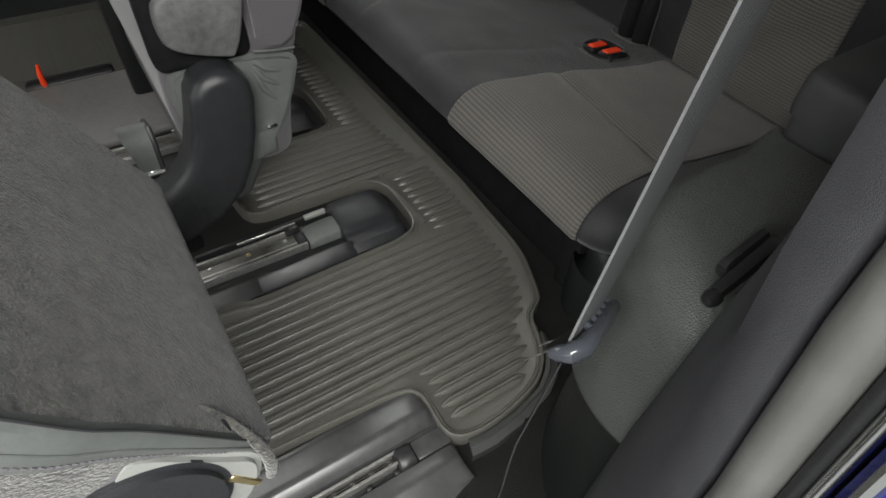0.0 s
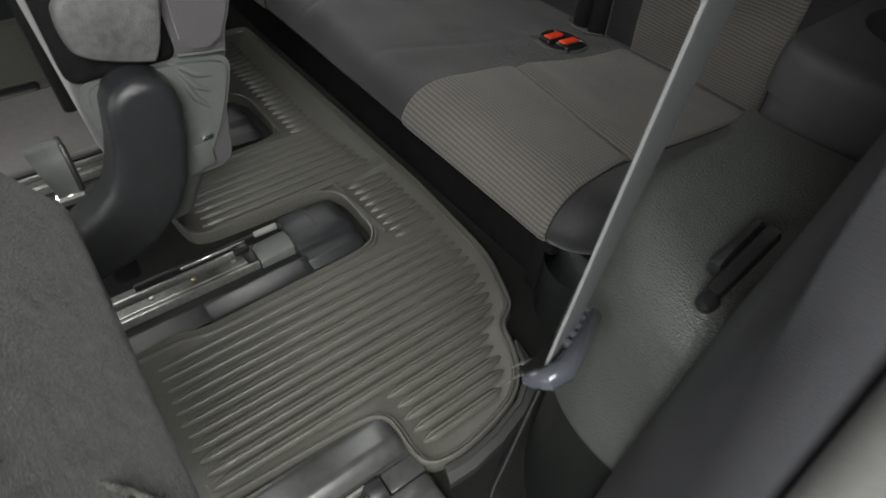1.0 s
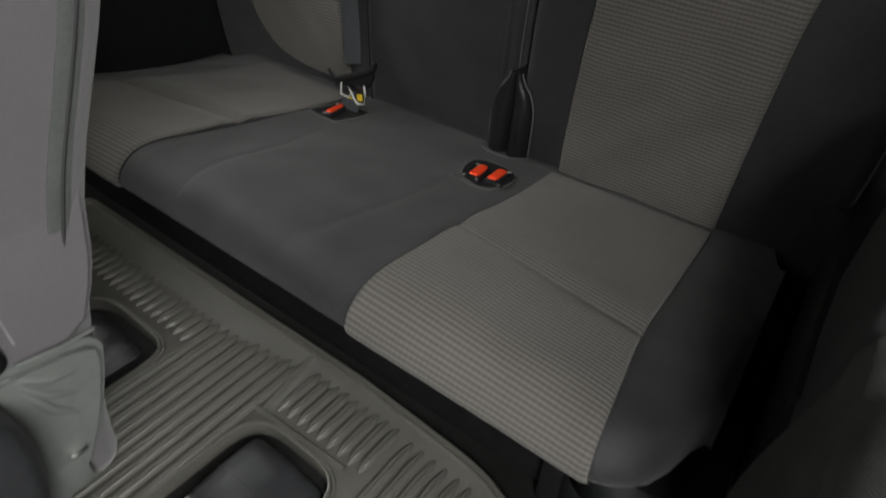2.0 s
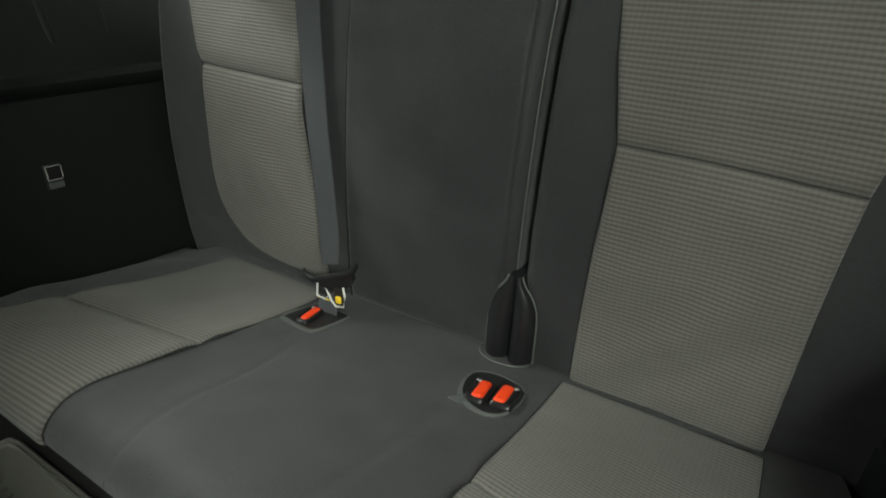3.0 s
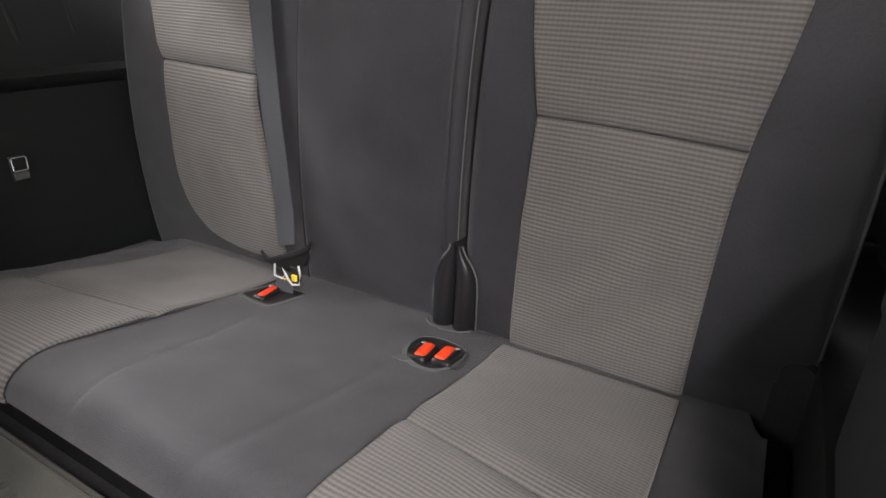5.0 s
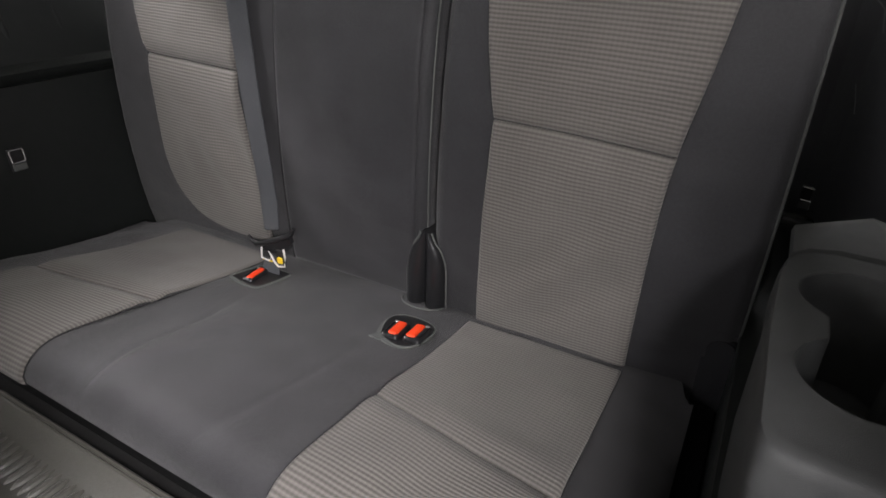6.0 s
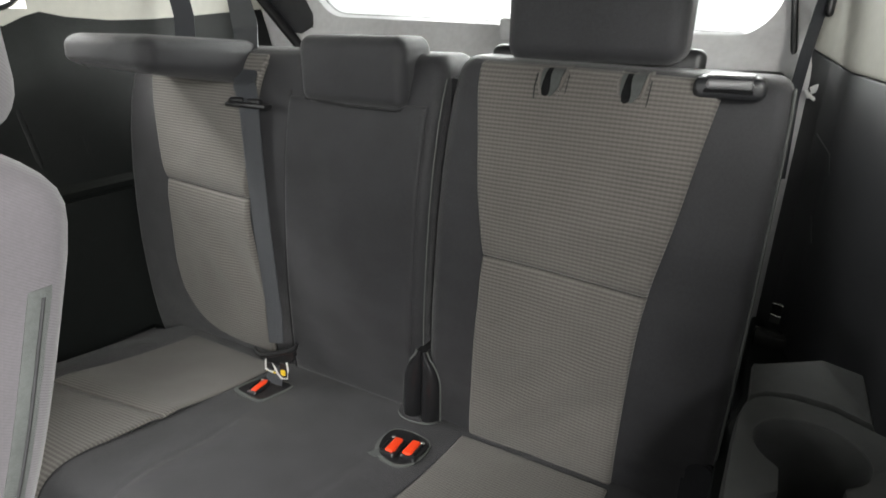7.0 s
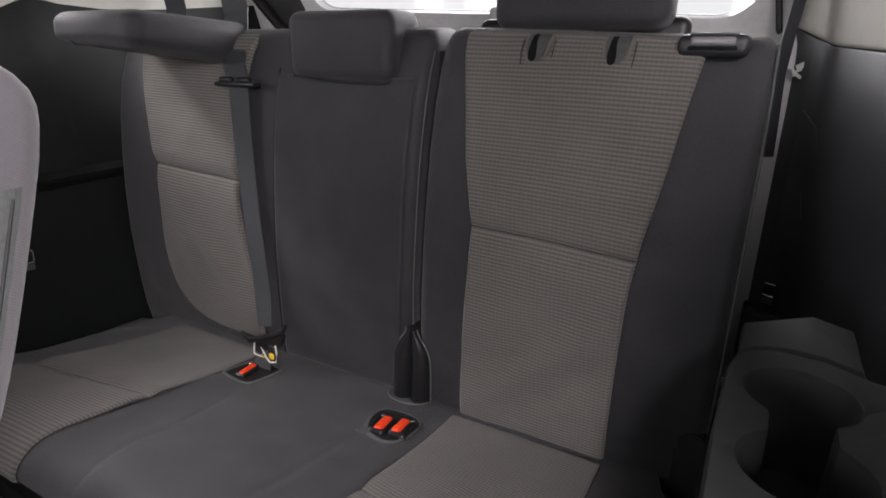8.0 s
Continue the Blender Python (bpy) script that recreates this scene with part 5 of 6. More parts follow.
mid_belt = thing("middle_belt", "charcoal middle seat belt hanging down the backrest to its anchor", "seat belt")
webbing("webbing", [(-0.86, 0.93, 0.97), (-0.659, 0.75, 0.842), (-0.482, 0.60, 0.770), (-0.429, 0.545, 0.722), (-0.395, 0.503, 0.675), (-0.379, 0.492, 0.646), (-0.374, 0.485, 0.539), (-0.366, 0.479, 0.40), (-0.347, 0.468, 0.25), (-0.331, 0.450, 0.195)],
        [(1, 0.35, 0), (1, 0.25, 0), (1, 0.15, 0), (1, 0.1, 0), (1, 0.02, 0), (1, 0, 0), (1, -0.05, 0), (1, -0.1, 0), (1, -0.15, 0), (1, -0.2, 0.2)], 0.048, WEBD, mid_belt)
part("shoulder_guide", rbox((-0.428, 0.480, 0.638), (-0.330, 0.500, 0.6455), 0.003, 2), BLACK, mid_belt, "black belt guide")
for x in (-0.405, -0.362):
    part("guide_lug", rbox((x - 0.016, 0.484, 0.643), (x + 0.016, 0.497, 0.654), 0.005, 3), BLACK, mid_belt)
grip = part("tongue_grip", loft([[(x, 0.446 + 0.004 * k, z) for x, z in ((-0.362, 0.158), (-0.350, 0.166), (-0.300, 0.186), (-0.282, 0.196), (-0.279, 0.184), (-0.290, 0.166), (-0.348, 0.145))] for k in (-1, 1)]), BLACK, mid_belt)
part("tongue_wing", tube([(-0.384, 0.440, 0.176), (-0.378, 0.440, 0.167), (-0.362, 0.438, 0.163), (-0.325, 0.438, 0.178), (-0.290, 0.440, 0.194), (-0.274, 0.441, 0.204), (-0.268, 0.442, 0.216)], [0.0025, 0.004, 0.0055, 0.006, 0.0055, 0.005, 0.003], 10), BLACK, grip)
part("tongue_plate", tube([(-0.351, 0.437, 0.160), (-0.350, 0.433, 0.140), (-0.330, 0.432, 0.139), (-0.322, 0.432, 0.150), (-0.332, 0.434, 0.160), (-0.322, 0.432, 0.150), (-0.316, 0.431, 0.141), (-0.306, 0.430, 0.134), (-0.290, 0.430, 0.138), (-0.288, 0.432, 0.156), (-0.294, 0.436, 0.170)], 0.0018, 8), TONGUE, grip, "bright metal tongue")
part("tongue_slot", rbox((-0.347, 0.434, 0.143), (-0.327, 0.439, 0.156), 0.001, 1), BLACK, grip)
part("tongue_slot", rbox((-0.312, 0.433, 0.140), (-0.292, 0.438, 0.166), 0.001, 1), BLACK, grip)
part("tongue_tag", rbox((-0.307, 0.429, 0.141), (-0.296, 0.434, 0.153), 0.002, 2), YELLOW, grip, "yellow plastic tag")
part("tongue_tag", rbox((-0.347, 0.431, 0.1375), (-0.322, 0.434, 0.1405), 0.001, 1), YELLOW, grip)
webbing("short_strap", [(-0.326, 0.440, 0.150), (-0.324, 0.430, 0.130), (-0.318, 0.418, 0.108)], [(1, 0.2, 0.1)] * 3, 0.036, WEBD, mid_belt)

far_belt = thing("far_belt", "charcoal outer seat belt hanging from the far rear pillar", "seat belt")
webbing("webbing", [(-0.845, 0.74, 0.842), (-0.835, 0.74, 0.79), (-0.80, 0.70, 0.64)], [(1, 0.6, 0)] * 3, 0.047, WEBD, far_belt)
part("anchor_ring", tube([(-0.845 + 0.032 * math.cos(a), 0.735 + 0.02 * math.cos(a), 0.862 + 0.022 * math.sin(a)) for a in [2 * math.pi * k / 16 for k in range(17)]], 0.006, 8), BLACK, far_belt)

pill_belt = thing("pillar_belt", "dark seat belt hanging from the near rear pillar", "seat belt")
webbing("webbing", [(0.474, 0.958, 0.86), (0.468, 0.955, 0.81), (0.460, 0.950, 0.73), (0.456, 0.945, 0.66), (0.462, 0.94, 0.52)], [(1, 0.9, 0)] * 5, 0.024, WEBD, pill_belt)
part("anchor_knob", rbox((0.474, 0.944, 0.792), (0.487, 0.962, 0.828), 0.006, 4), GLOSSK, pill_belt)
part("anchor_cap", rbox((0.452, 0.955, 0.835), (0.500, 0.985, 0.885), 0.008, 3), BEIGE, pill_belt, "pale anchor cover")

near_belt = thing("door_belt", "grey seat belt hanging slack beside the door pillar with its tongue", "seat belt")
BD = Vector((-0.0176, 0.2213, 0.9750)).normalized()
BP = Vector((0.529, -0.186, 0.341))
BW = Vector((-0.175, 0.960, -0.221))
BWL = Vector((-0.26, 0.30, -0.90))
BW0 = Vector((-0.300, 0.928, -0.216))
webbing("webbing", [BP + BD * 0.72, BP + BD * 0.4, BP + BD * 0.2, BP - BD * 0.012], [BW, BW, BW, BW0], 0.037, WEBL, near_belt)
webbing("lower_webbing", [Vector((0.534, -0.203, 0.320)), Vector((0.548, -0.243, 0.27)), Vector((0.572, -0.285, 0.12)), Vector((0.580, -0.305, 0.03))], [BWL, BWL, BWL, BWL], 0.046, WEBK, near_belt, 0.0009)
TG = [Vector(p) for p in ((0.5325, -0.2170, 0.3305), (0.5360, -0.2150, 0.3325), (0.5415, -0.2100, 0.3360), (0.543, -0.202, 0.337), (0.539, -0.190, 0.334), (0.531, -0.170, 0.327), (0.521, -0.150, 0.319), (0.518, -0.145, 0.316))]
tongue = part("tongue_grip", tube(TG, [0.0030, 0.0052, 0.0066, 0.0068, 0.0062, 0.0056, 0.0050, 0.0030], 14), GLOSSB, near_belt, "shiny dark belt tongue grip")
part("tongue_web", loft([[p + Vector((0, 0, dz)) for p in (TG[1] + Vector((-0.002, 0.004, -0.003)), TG[3] + Vector((-0.004, 0, -0.003)), TG[5] + Vector((-0.004, 0, -0.003)), TG[6] + Vector((-0.004, 0.0, -0.003)), Vector((0.514, -0.180, 0.304)), Vector((0.518, -0.205, 0.309)))] for dz in (-0.0025, 0.0)]), BLACK, tongue)
for k in range(5):  # ridges along the slot
    q = TG[4].lerp(TG[6], 0.08 + 0.21 * k)
    part("ridge", rbox((q.x - 0.0085, q.y - 0.0022, q.z - 0.001), (q.x - 0.0035, q.y + 0.0022, q.z + 0.0048), 0.0012, 2), GLOSSB, tongue)
for a, b in (((0.514, -0.187, 0.300), (0.506, -0.194, 0.288)), ((0.519, -0.202, 0.303), (0.512, -0.211, 0.292))):
    a, b = Vector(a), Vector(b)
    part("tongue_plate", loft([[p + Vector((dx, dy, dz)) for dx, dy, dz in ((0, -0.0030, -0.0008), (0, 0.0030, -0.0008), (0.0008, 0.0030, 0.0010), (0.0008, -0.0030, 0.0010))] for p in (a + (a - b) * 0.5, a, b)]), TONGUE, tongue, "bright metal tongue")

# tie-down rings
for x, y, z, fl in ((FX + 0.004, 0.283, 0.297, 0), (0.510, 0.934, 0.262, 1)):
    ring = thing("tie_ring", "small bright metal tie-down ring in the dark side trim", "tie ring", "tie-down rings")
    m = pose(x, y, z, 0, 0, 0) if not fl else pose(x, y, z, 0, 0, 252)
    base = part("plate", rbox((-0.002, -0.014, -0.022), (0.002, 0.014, 0.022), 0.0015, 2, m=m), BLACK, ring)
    part("loop", tube([m @ Vector((0.005, a, b)) for a, b in rrect(-0.012, 0.012, -0.004, 0.020, 0.003, 3)] + [m @ Vector((0.005, 0.009, -0.004))], 0.0016, 6), CHROME, base, "bright metal loop")
    part("tab", rbox((0.001, -0.012, -0.020), (0.005, 0.012, -0.008), 0.001, 1, m=m), GREYLT, base)

# ---- second row, far seat ----
far_seat = thing("second_row_seat", "grey cloth second row seat with stowed armrest, upright", "car seat", "second row seats")
SX = 0.030
SB = [(0.10, -0.205), (0.20, -0.195), (0.28, -0.178), (0.40, -0.145), (0.484, -0.112), (0.56, -0.088), (0.627, -0.066), (0.66, -0.060), (0.685, -0.060), (0.71, -0.072)]


SS = [(0.20, 0.030), (0.30, 0.031), (0.45, 0.047), (0.55, 0.060), (0.62, 0.061), (0.66, 0.066), (0.69, 0.070), (0.72, 0.070)]


def seat_slab():
    rings = []
    zk = [(0.14, 0.012), (0.15, 0.003)] + [(0.16 + 0.02 * i, 0.0) for i in range(26)] + [(0.672, 0.001), (0.682, 0.004), (0.691, 0.009), (0.699, 0.016), (0.706, 0.026), (0.711, 0.038), (0.714, 0.052)]
    for z, k in zk:
        yb = spline(SB, z) - k * 0.4
        d = spline([(0.14, 0.110), (0.20, 0.136), (0.26, 0.152), (0.30, 0.158), (0.72, 0.165)], z)
        rings.append([(x, y, z) for x, y in rrect(-0.47 + k, spline(SS, z) - k, yb - d + k, yb, 0.018, 8)])
    return loft(rings)


part("backrest", seat_slab(), GREY, far_seat)
seat_headrest = part("headrest", rbox((-0.37, -0.20, 0.718), (0.094, -0.078, 0.93), 0.032, 6), GREY, far_seat)
part("post", tube([(-0.10, -0.13, 0.69), (-0.10, -0.13, 0.76)], 0.006, 8), CHROME, seat_headrest, "bright steel post")
# hem down the backrest edge
hem_band = part("edge_hem", loft([[(spline(SS, z) + 0.001, spline(SB, z) - 0.030, z), (spline(SS, z) + 0.0012, spline(SB, z) - 0.018, z), (spline(SS, z) - 0.006, spline(SB, z) - 0.005, z), (spline(SS, z) - 0.016, spline(SB, z) - 0.030, z)] for z in [0.29 + 0.028 * i for i in range(13)]]), HEM, far_seat, "grey-green sewn edge band")
part("edge_cord", tube([(spline(SS, z) + 0.0012, spline(SB, z) - 0.021, z) for z in [0.30 + 0.02 * i for i in range(17)]], 0.0012, 6), PIPING, hem_band)
part("lower_cover", loft([[(x, y, z) for x, y in rrect(-0.46, SX - 0.006 - k, yb - d, yb, 0.02, 5)] for z, yb, d, k in ((0.085, -0.262, 0.06, 0.012), (0.13, -0.240, 0.085, 0.004), (0.20, -0.204, 0.115, 0.0), (0.275, -0.186, 0.14, 0.0))]), GREYLT, far_seat, "grey gathered cover below the backrest")


def side_plate(plan, x0, x1, r):
    """A plate on the seat's side over a (y, z) outline, rounded towards the aisle."""
    bm = bmesh.new()
    bm.faces.new([bm.verts.new((x0, y, z)) for y, z in plan])
    ex = bmesh.ops.extrude_face_region(bm, geom=bm.faces[:])
    for v in ex["geom"]:
        if isinstance(v, bmesh.types.BMVert):
            v.co.x = x1
    bmesh.ops.recalc_face_normals(bm, faces=bm.faces)
    rim = [e for e in bm.edges if all(abs(v.co.x - x1) < 1e-6 for v in e.verts)]
    bmesh.ops.bevel(bm, geom=rim, offset=r, segments=4, affect="EDGES", clamp_overlap=True)
    return bm


COVER = rounded([(-0.318, 0.297), (-0.250, 0.2965), (-0.178, 0.284), (-0.186, 0.250), (-0.206, 0.200), (-0.240, 0.150), (-0.275, 0.150), (-0.300, 0.172), (-0.318, 0.207), (-0.331, 0.250), (-0.330, 0.282)], 2)
moulded_side = part("side_cover", side_plate(COVER, SX - 0.01, SX + 0.007, 0.006), GREYLT, far_seat, "grey-green moulded side cover")
for y1, z1, y2, z2 in ((-0.222, 0.274, -0.190, 0.262), (-0.226, 0.262, -0.194, 0.240), (-0.228, 0.248, -0.204, 0.218)):
    part("pleat", tube([(SX + 0.002, -0.243, 0.290), (SX + 0.0055, (y1 - 0.243) / 2, (z1 + 0.290) / 2 + 0.002), (SX + 0.006, y1, z1), (SX + 0.004, (y1 + y2) / 2, (z1 + z2) / 2 - 0.001), (SX + 0.001, y2, z2)], [0.001, 0.003, 0.0042, 0.0035, 0.001], 10), GREYLT, moulded_side)
cy, cz = -0.275, 0.345
ARM_END = rounded([(-0.252, 0.303), (-0.240, 0.330), (-0.229, 0.374), (-0.231, 0.382), (-0.240, 0.386), (-0.300, 0.383), (-0.318, 0.376), (-0.324, 0.362), (-0.323, 0.335), (-0.318, 0.325), (-0.300, 0.315), (-0.258, 0.302)], 2)
part("stowed_armrest", loft([[(x, cy + (y - cy) * k, cz + (z - cz) * k) for y, z in ARM_END] for x, k in ((SX - 0.020, 1.0), (SX + 0.012, 1.0), (SX + 0.018, 0.975), (SX + 0.0215, 0.93), (SX + 0.0225, 0.88))]), SUEDE, far_seat, "worn grey vinyl armrest end")
# black block standing in for the shade in the gap round the armrest
part("armrest_gap_shade", rbox((SX - 0.034, -0.335, 0.292), (SX + 0.0085, -0.2310, 0.384), 0.012, 4), PIT, far_seat)
part("recess_panel", side_plate(rounded([(-0.318, 0.384), (-0.245, 0.384), (-0.238, 0.392), (-0.222, 0.445), (-0.205, 0.52), (-0.262, 0.52), (-0.290, 0.44), (-0.318, 0.40)], 1), SX - 0.02, SX + 0.010, 0.004), TRIMS, far_seat, "dark grey recess behind the armrest")
part("recess_lip", tube([(SX + 0.012, -0.236, 0.388), (SX + 0.016, -0.226, 0.420), (SX + 0.021, -0.214, 0.465), (SX + 0.026, -0.202, 0.52)], [0.004, 0.006, 0.0065, 0.006], 10), GREYLT, far_seat, "pale edge of the armrest recess")
cloth_side = part("upper_side_panel", side_plate(rounded([(-0.231, 0.2985), (-0.188, 0.2915), (-0.166, 0.335), (-0.142, 0.44), (-0.231, 0.44), (-0.231, 0.34)], 1), SX - 0.006, SX + 0.009, 0.005), GREY, far_seat, "grey cloth side panel")
part("panel_piping", tube([(SX + 0.007, -0.232, 0.2975), (SX + 0.0085, -0.205, 0.2935), (SX + 0.004, -0.183, 0.2895)], 0.0016, 8), GREYLT, cloth_side)


def recliner():
    """The curved hinge arm cover: a rounded head that sweeps forward to the rail."""
    path = [(-0.283, 0.268, 0.0288), (-0.290, 0.230, 0.0295), (-0.301, 0.195, 0.0305), (-0.316, 0.168, 0.0315), (-0.340, 0.146, 0.0320), (-0.372, 0.131, 0.0310), (-0.41, 0.120, 0.0290), (-0.46, 0.108, 0.026)]
    left, right = [], []
    for i, (y, z, w) in enumerate(path):
        w *= 1.22
        a, b = path[max(0, i - 1)], path[min(len(path) - 1, i + 1)]
        d = Vector((b[0] - a[0], b[1] - a[1])).normalized()
        n = Vector((-d.y, d.x))
        left.append((y + n.x * w, z + n.y * w))
        right.append((y - n.x * w, z - n.y * w))
    head = []
    y, z, w = path[0]
    w *= 1.22
    for k in range(1, 8):
        a = radians(180 * k / 8)
        head.append((y - w * math.cos(a), z + w * math.sin(a)))
    pts = left[::-1] + (head[::-1] if (Vector(left[0]) - Vector(head[-1])).length < (Vector(left[0]) - Vector(head[0])).length else head) + right
    bm = bmesh.new()
    v0 = [bm.verts.new((SX + 0.005, y, z)) for y, z in pts]
    bm.faces.new(v0)
    ex = bmesh.ops.extrude_face_region(bm, geom=bm.faces[:])
    for v in ex["geom"]:
        if isinstance(v, bmesh.types.BMVert):
            v.co.x = SX + 0.048
    bmesh.ops.recalc_face_normals(bm, faces=bm.faces)
    rim = [e for e in bm.edges if all(abs(v.co.x - SX - 0.048) < 1e-5 for v in e.verts)]
    bmesh.ops.bevel(bm, geom=rim, offset=0.013, segments=6, affect="EDGES", profile=0.5, clamp_overlap=True)
    return bm


recliner_arm = part("recliner_cover", recliner(), TRIMS, far_seat, "black plastic recliner arm cover")
part("hinge_bolt", rbox((SX + 0.004, -0.236, 0.196), (SX + 0.012, -0.222, 0.203), 0.003, 2), CHROME, recliner_arm)
part("hinge_plate", rbox((SX - 0.02, -0.250, 0.158), (SX + 0.009, -0.226, 0.194), 0.006, 2), GREYLT, far_seat, "pale plastic hinge foot")
strap = bmesh.new()
loft([[(x, y0, z), (x, y1, z), (x - 0.003, y1, z - 0.002), (x - 0.003, y0, z - 0.002)] for x, y0, y1, z in ((0.030, -0.396, -0.366, 0.246), (0.042, -0.396, -0.365, 0.252), (0.053, -0.395, -0.364, 0.250), (0.061, -0.393, -0.364, 0.240), (0.066, -0.390, -0.365, 0.225), (0.068, -0.387, -0.366, 0.208))], strap)
lever_strap = part("pull_strap", strap, GREYLT, far_seat, "pale grey-green release lever")
part("strap_edge", tube([(0.030, -0.365, 0.246), (0.053, -0.3635, 0.250), (0.062, -0.3635, 0.240), (0.068, -0.365, 0.208)], 0.003, 8), BLACK, lever_strap)
part("strap_end", rbox((0.064, -0.390, 0.202), (0.071, -0.364, 0.208), 0.001, 1), CHROME, lever_strap)
part("lever_block", rbox((0.03, -0.382, 0.06), (0.062, -0.352, 0.165), 0.008, 2), BLACK, far_seat)
part("seat_post", rbox((-0.53, -0.345, -0.012), (-0.46, -0.295, 0.42), 0.012, 3), TRIM, far_seat, "dark plastic seat post")

# floor ahead of the far seat
tunnel = thing("floor_panel", "smooth grey plastic floor panel beside the far seat", "floor panel")
part("panel", rbox((-0.575, -1.10, -0.012), (-0.335, -0.285, 0.004), 0.006, 3), FLOORP, tunnel)
part("slot", rbox((-0.612, -0.52, -0.012), (-0.579, -0.36, 0.006), 0.008, 3), BLACK, tunnel, "dark recess")
part("tag", tube([(-0.585, -0.487, 0.0), (-0.583, -0.486, 0.025), (-0.581, -0.482, 0.045)], [0.006, 0.005, 0.003], 8), RED, tunnel, "small red tag")
front_mat = thing("floor_mat", "dark ribbed rubber mat in the far footwell", "floor mat")
part("sheet", rbox((-0.93, -1.10, -0.012), (-0.582, -0.28, 0.001), 0.002, 1), RUBBER, front_mat)
FRIB = finish("rib", rbox((-0.0016, -0.40, 0.0), (0.0016, 0.40, 0.003), 0.001, 1), RUBBER)
for k in range(40):
    o = new("rib", FRIB)
    o.parent = front_mat
    o.location = (-0.622 - 0.0066 * k, -0.69, 0.001)

# ---- second row, near seat tilted forward ----
near_seat = thing("second_row_seat", "second row seat tipped forward, its back covered in grey-brown carpet", "car seat", "second row seats")
TM = pose(0.285, -0.385, 0.300, 28, 0, 0)  # local z runs up the leaning back
WR = [(-0.02, 0.192), (0.016, 0.196), (0.05, 0.200), (0.092, 0.2055), (0.125, 0.212), (0.36, 0.222)]  # its near edge, by height


def tipped_back():
    rings = []
    for z, k in ((-0.032, 0.022), (-0.030, 0.014), (-0.026, 0.007), (-0.020, 0.002), (-0.012, 0.0), (0.01, 0.0), (0.03, 0.0), (0.055, 0.0), (0.08, 0.0), (0.11, 0.0), (0.16, 0.0), (0.26, 0.0), (0.34, 0.01), (0.40, 0.03), (0.43, 0.06)):
        rings.append([TM @ Vector((x, y, z)) for x, y in rrect(-0.096 + k * 1.3, spline(WR, z) - k, -0.13 + k, -k * 0.7, 0.010, 6)])
    return loft(rings)


part("carpet_back", tipped_back(), CARPET, near_seat, "grey-brown carpeted seat back")


def zip_row(z):
    w, b = spline(WR, z), -0.005 - 0.15 * z
    return [TM @ Vector(p) for p in ((w - 0.006, -0.0015, z), (w + 0.0005, -0.0010, z), (w + 0.0030, -0.0035, z), (w + 0.0036, b * 0.6, z), (w + 0.0030, b, z), (w - 0.006, b, z))]


ZZ = [-0.004 + 0.012 * i for i in range(31)]
zip_tape = part("zip", loft([zip_row(z) for z in ZZ]), GREYLT, near_seat, "grey zip tape along the carpet edge")
part("zip_seam", tube([TM @ Vector((spline(WR, z) + 0.0008, 0.0002, z)) for z in ZZ], 0.0008, 6), PIPING, zip_tape)
part("zip_cord", tube([TM @ Vector((spline(WR, z) + 0.0036, (-0.005 - 0.15 * z) * 0.55, z)) for z in ZZ], 0.0011, 8), GREYLT, zip_tape)
for k in range(60):
    z = 0.002 + 0.0034 * k
    w, b = spline(WR, z), -0.005 - 0.15 * z
    part("zip_tooth", rbox((w + 0.0024, b * 0.85 - 0.0008, z), (w + 0.0040, b * 0.85 + 0.0008, z + 0.0018), 0, m=TM), GREY, zip_tape, "", False)


def near_plate(plan, x0, x1, r, seg=3):
    bm = side_plate(plan, x0, x1, r)
    bmesh.ops.transform(bm, matrix=TM, verts=bm.verts)
    return bm


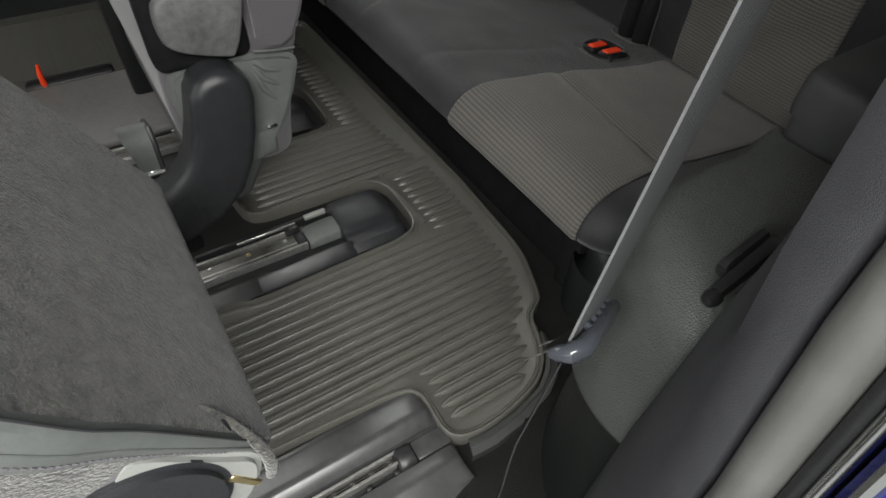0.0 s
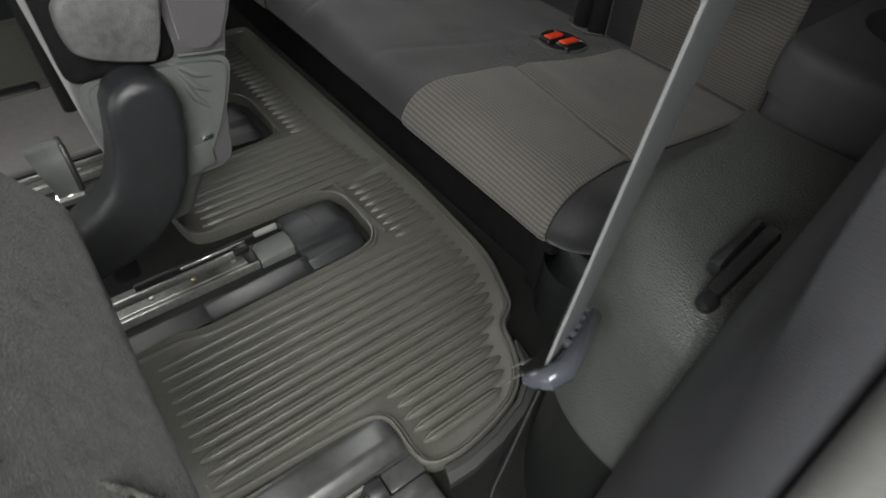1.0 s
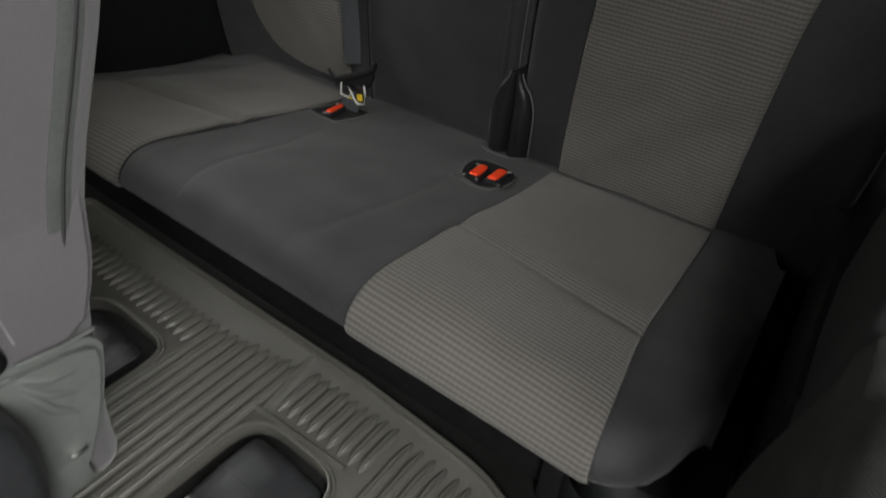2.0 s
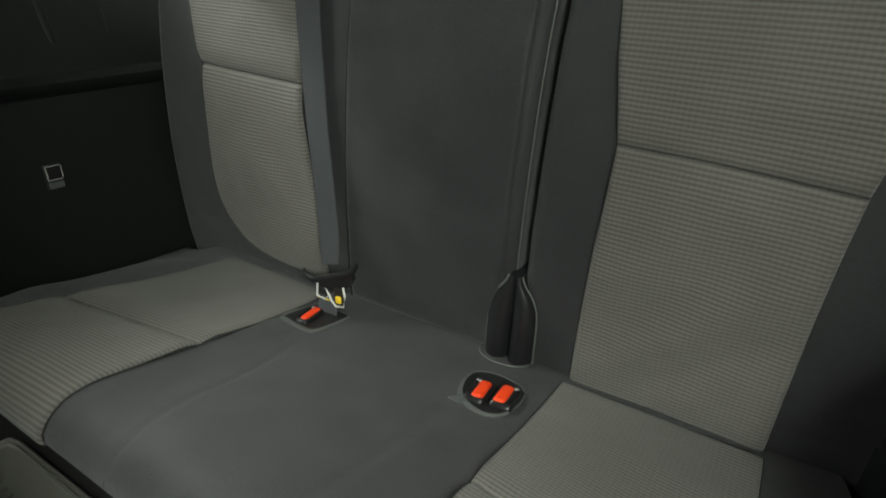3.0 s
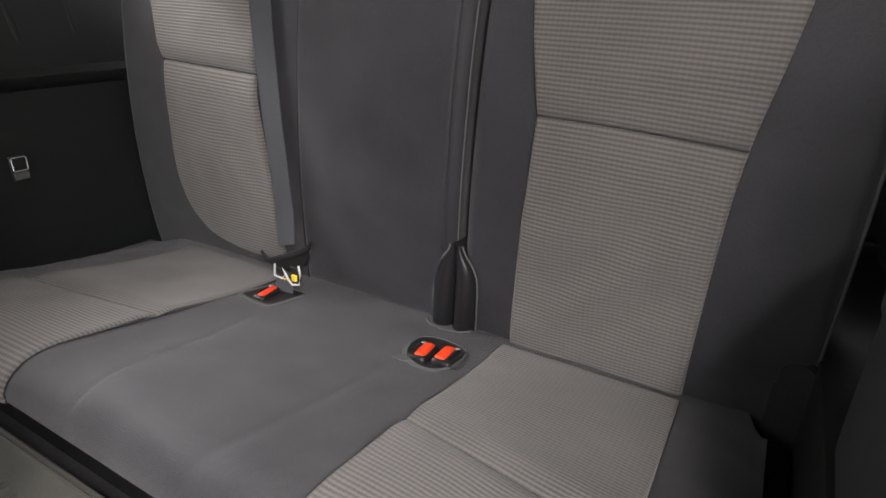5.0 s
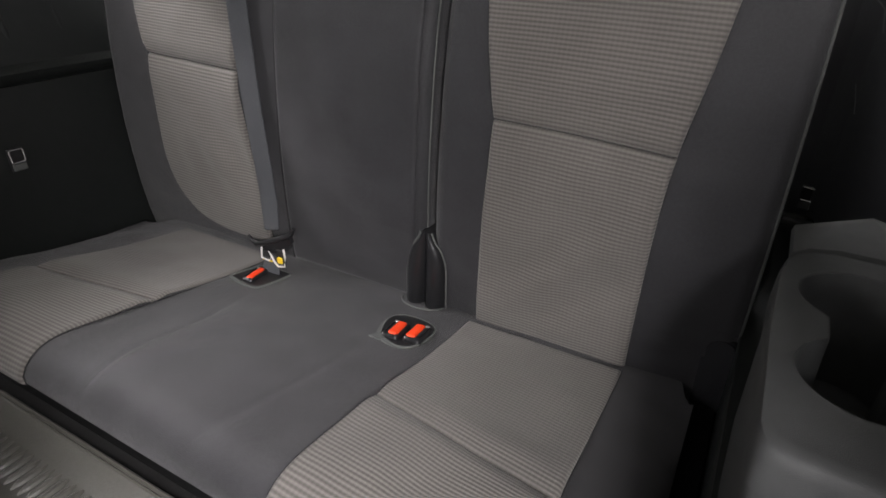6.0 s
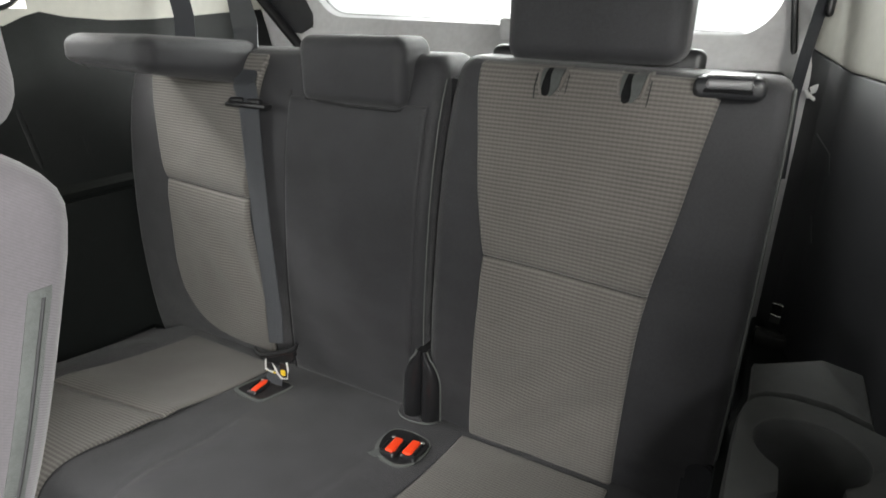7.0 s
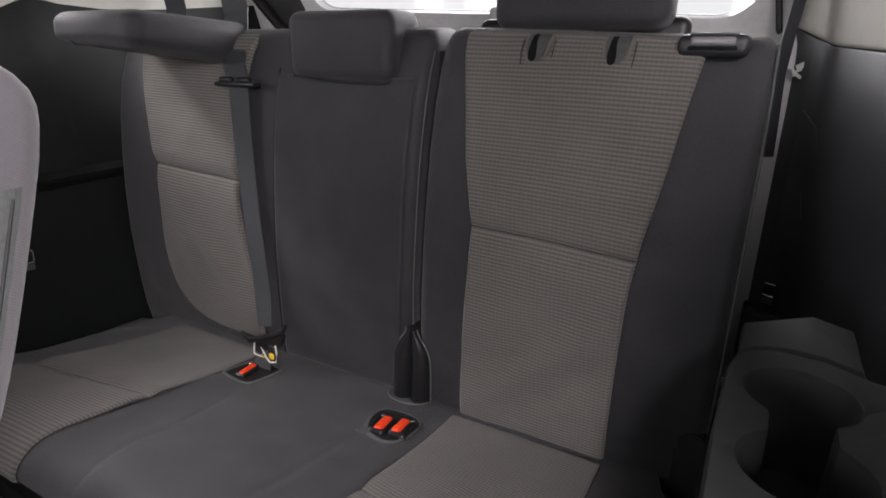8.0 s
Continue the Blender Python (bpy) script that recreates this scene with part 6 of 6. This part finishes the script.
near_side = part("side_panel", near_plate([(-0.150, 0.06), (-0.036, 0.055), (-0.0165, 0.078), (-0.0220, 0.11), (-0.055, 0.36), (-0.150, 0.36)], 0.19, 0.2030, 0.004), GREY, near_seat, "grey cloth side")
for k in range(24):
    z = 0.080 + 0.006 * k
    part("stitch", rbox((0.2022, -0.012 - 0.15 * z, z), (0.2036, -0.0105 - 0.15 * z, z + 0.0035), 0, m=TM), PIPING, near_side, "", False)
pivot = part("pivot_cover", near_plate(rounded([(-0.062, 0.052), (-0.0453, 0.0689), (-0.030, 0.0776), (-0.0185, 0.0780), (-0.0115, 0.046), (-0.0070, 0.020), (-0.0020, 0.004), (-0.0071, -0.0082), (-0.0184, -0.0204), (-0.0366, -0.0315), (-0.07, -0.035), (-0.09, 0.01)], 2), 0.190, 0.2040, 0.004), WHITISH, near_seat, "pale plastic pivot cover")
DISC = [(-0.061 + 0.048 * math.cos(2 * math.pi * k / 48), 0.030 + 0.048 * math.sin(2 * math.pi * k / 48)) for k in range(48)]
part("pivot_disc", near_plate(DISC, 0.2025, 0.2085, 0.004), TRIMS, pivot, "dark plastic pivot disc")
part("pivot_plate", rbox((0.2030, -0.0235, -0.020), (0.2052, -0.0185, 0.006), 0.0006, 1, m=TM), BRASS, pivot, "yellow zinc-plated bracket")
part("pull_loop", tube([TM @ Vector(p) for p in ((0.178, -0.001, 0.043), (0.1835, 0.0010, 0.029), (0.190, 0.0018, 0.018), (0.197, 0.0018, 0.008), (0.2020, 0.000, -0.002), (0.2045, -0.005, -0.012), (0.2045, -0.011, -0.020), (0.203, -0.015, -0.024))], [0.0010, 0.0022, 0.0026, 0.0032, 0.0040, 0.0042, 0.0038, 0.0025], 10), CARPET, near_seat)
# black sliver on the carpet colours in the shade of a slit
part("pull_slit", tube([TM @ Vector(p) for p in ((0.181, 0.0, 0.032), (0.186, 0.0008, 0.0275), (0.1915, 0.0, 0.023))], [0.0005, 0.0014, 0.0005], 8), PIT, near_seat)
part("pivot_foot", loft([[(0.40, -0.52, z), (0.44, -0.52, z), (0.44, -0.47, z), (0.40, -0.47, z)] for z in (-0.004, 0.15, 0.36)]), BLACK, near_seat, "black steel pivot foot")
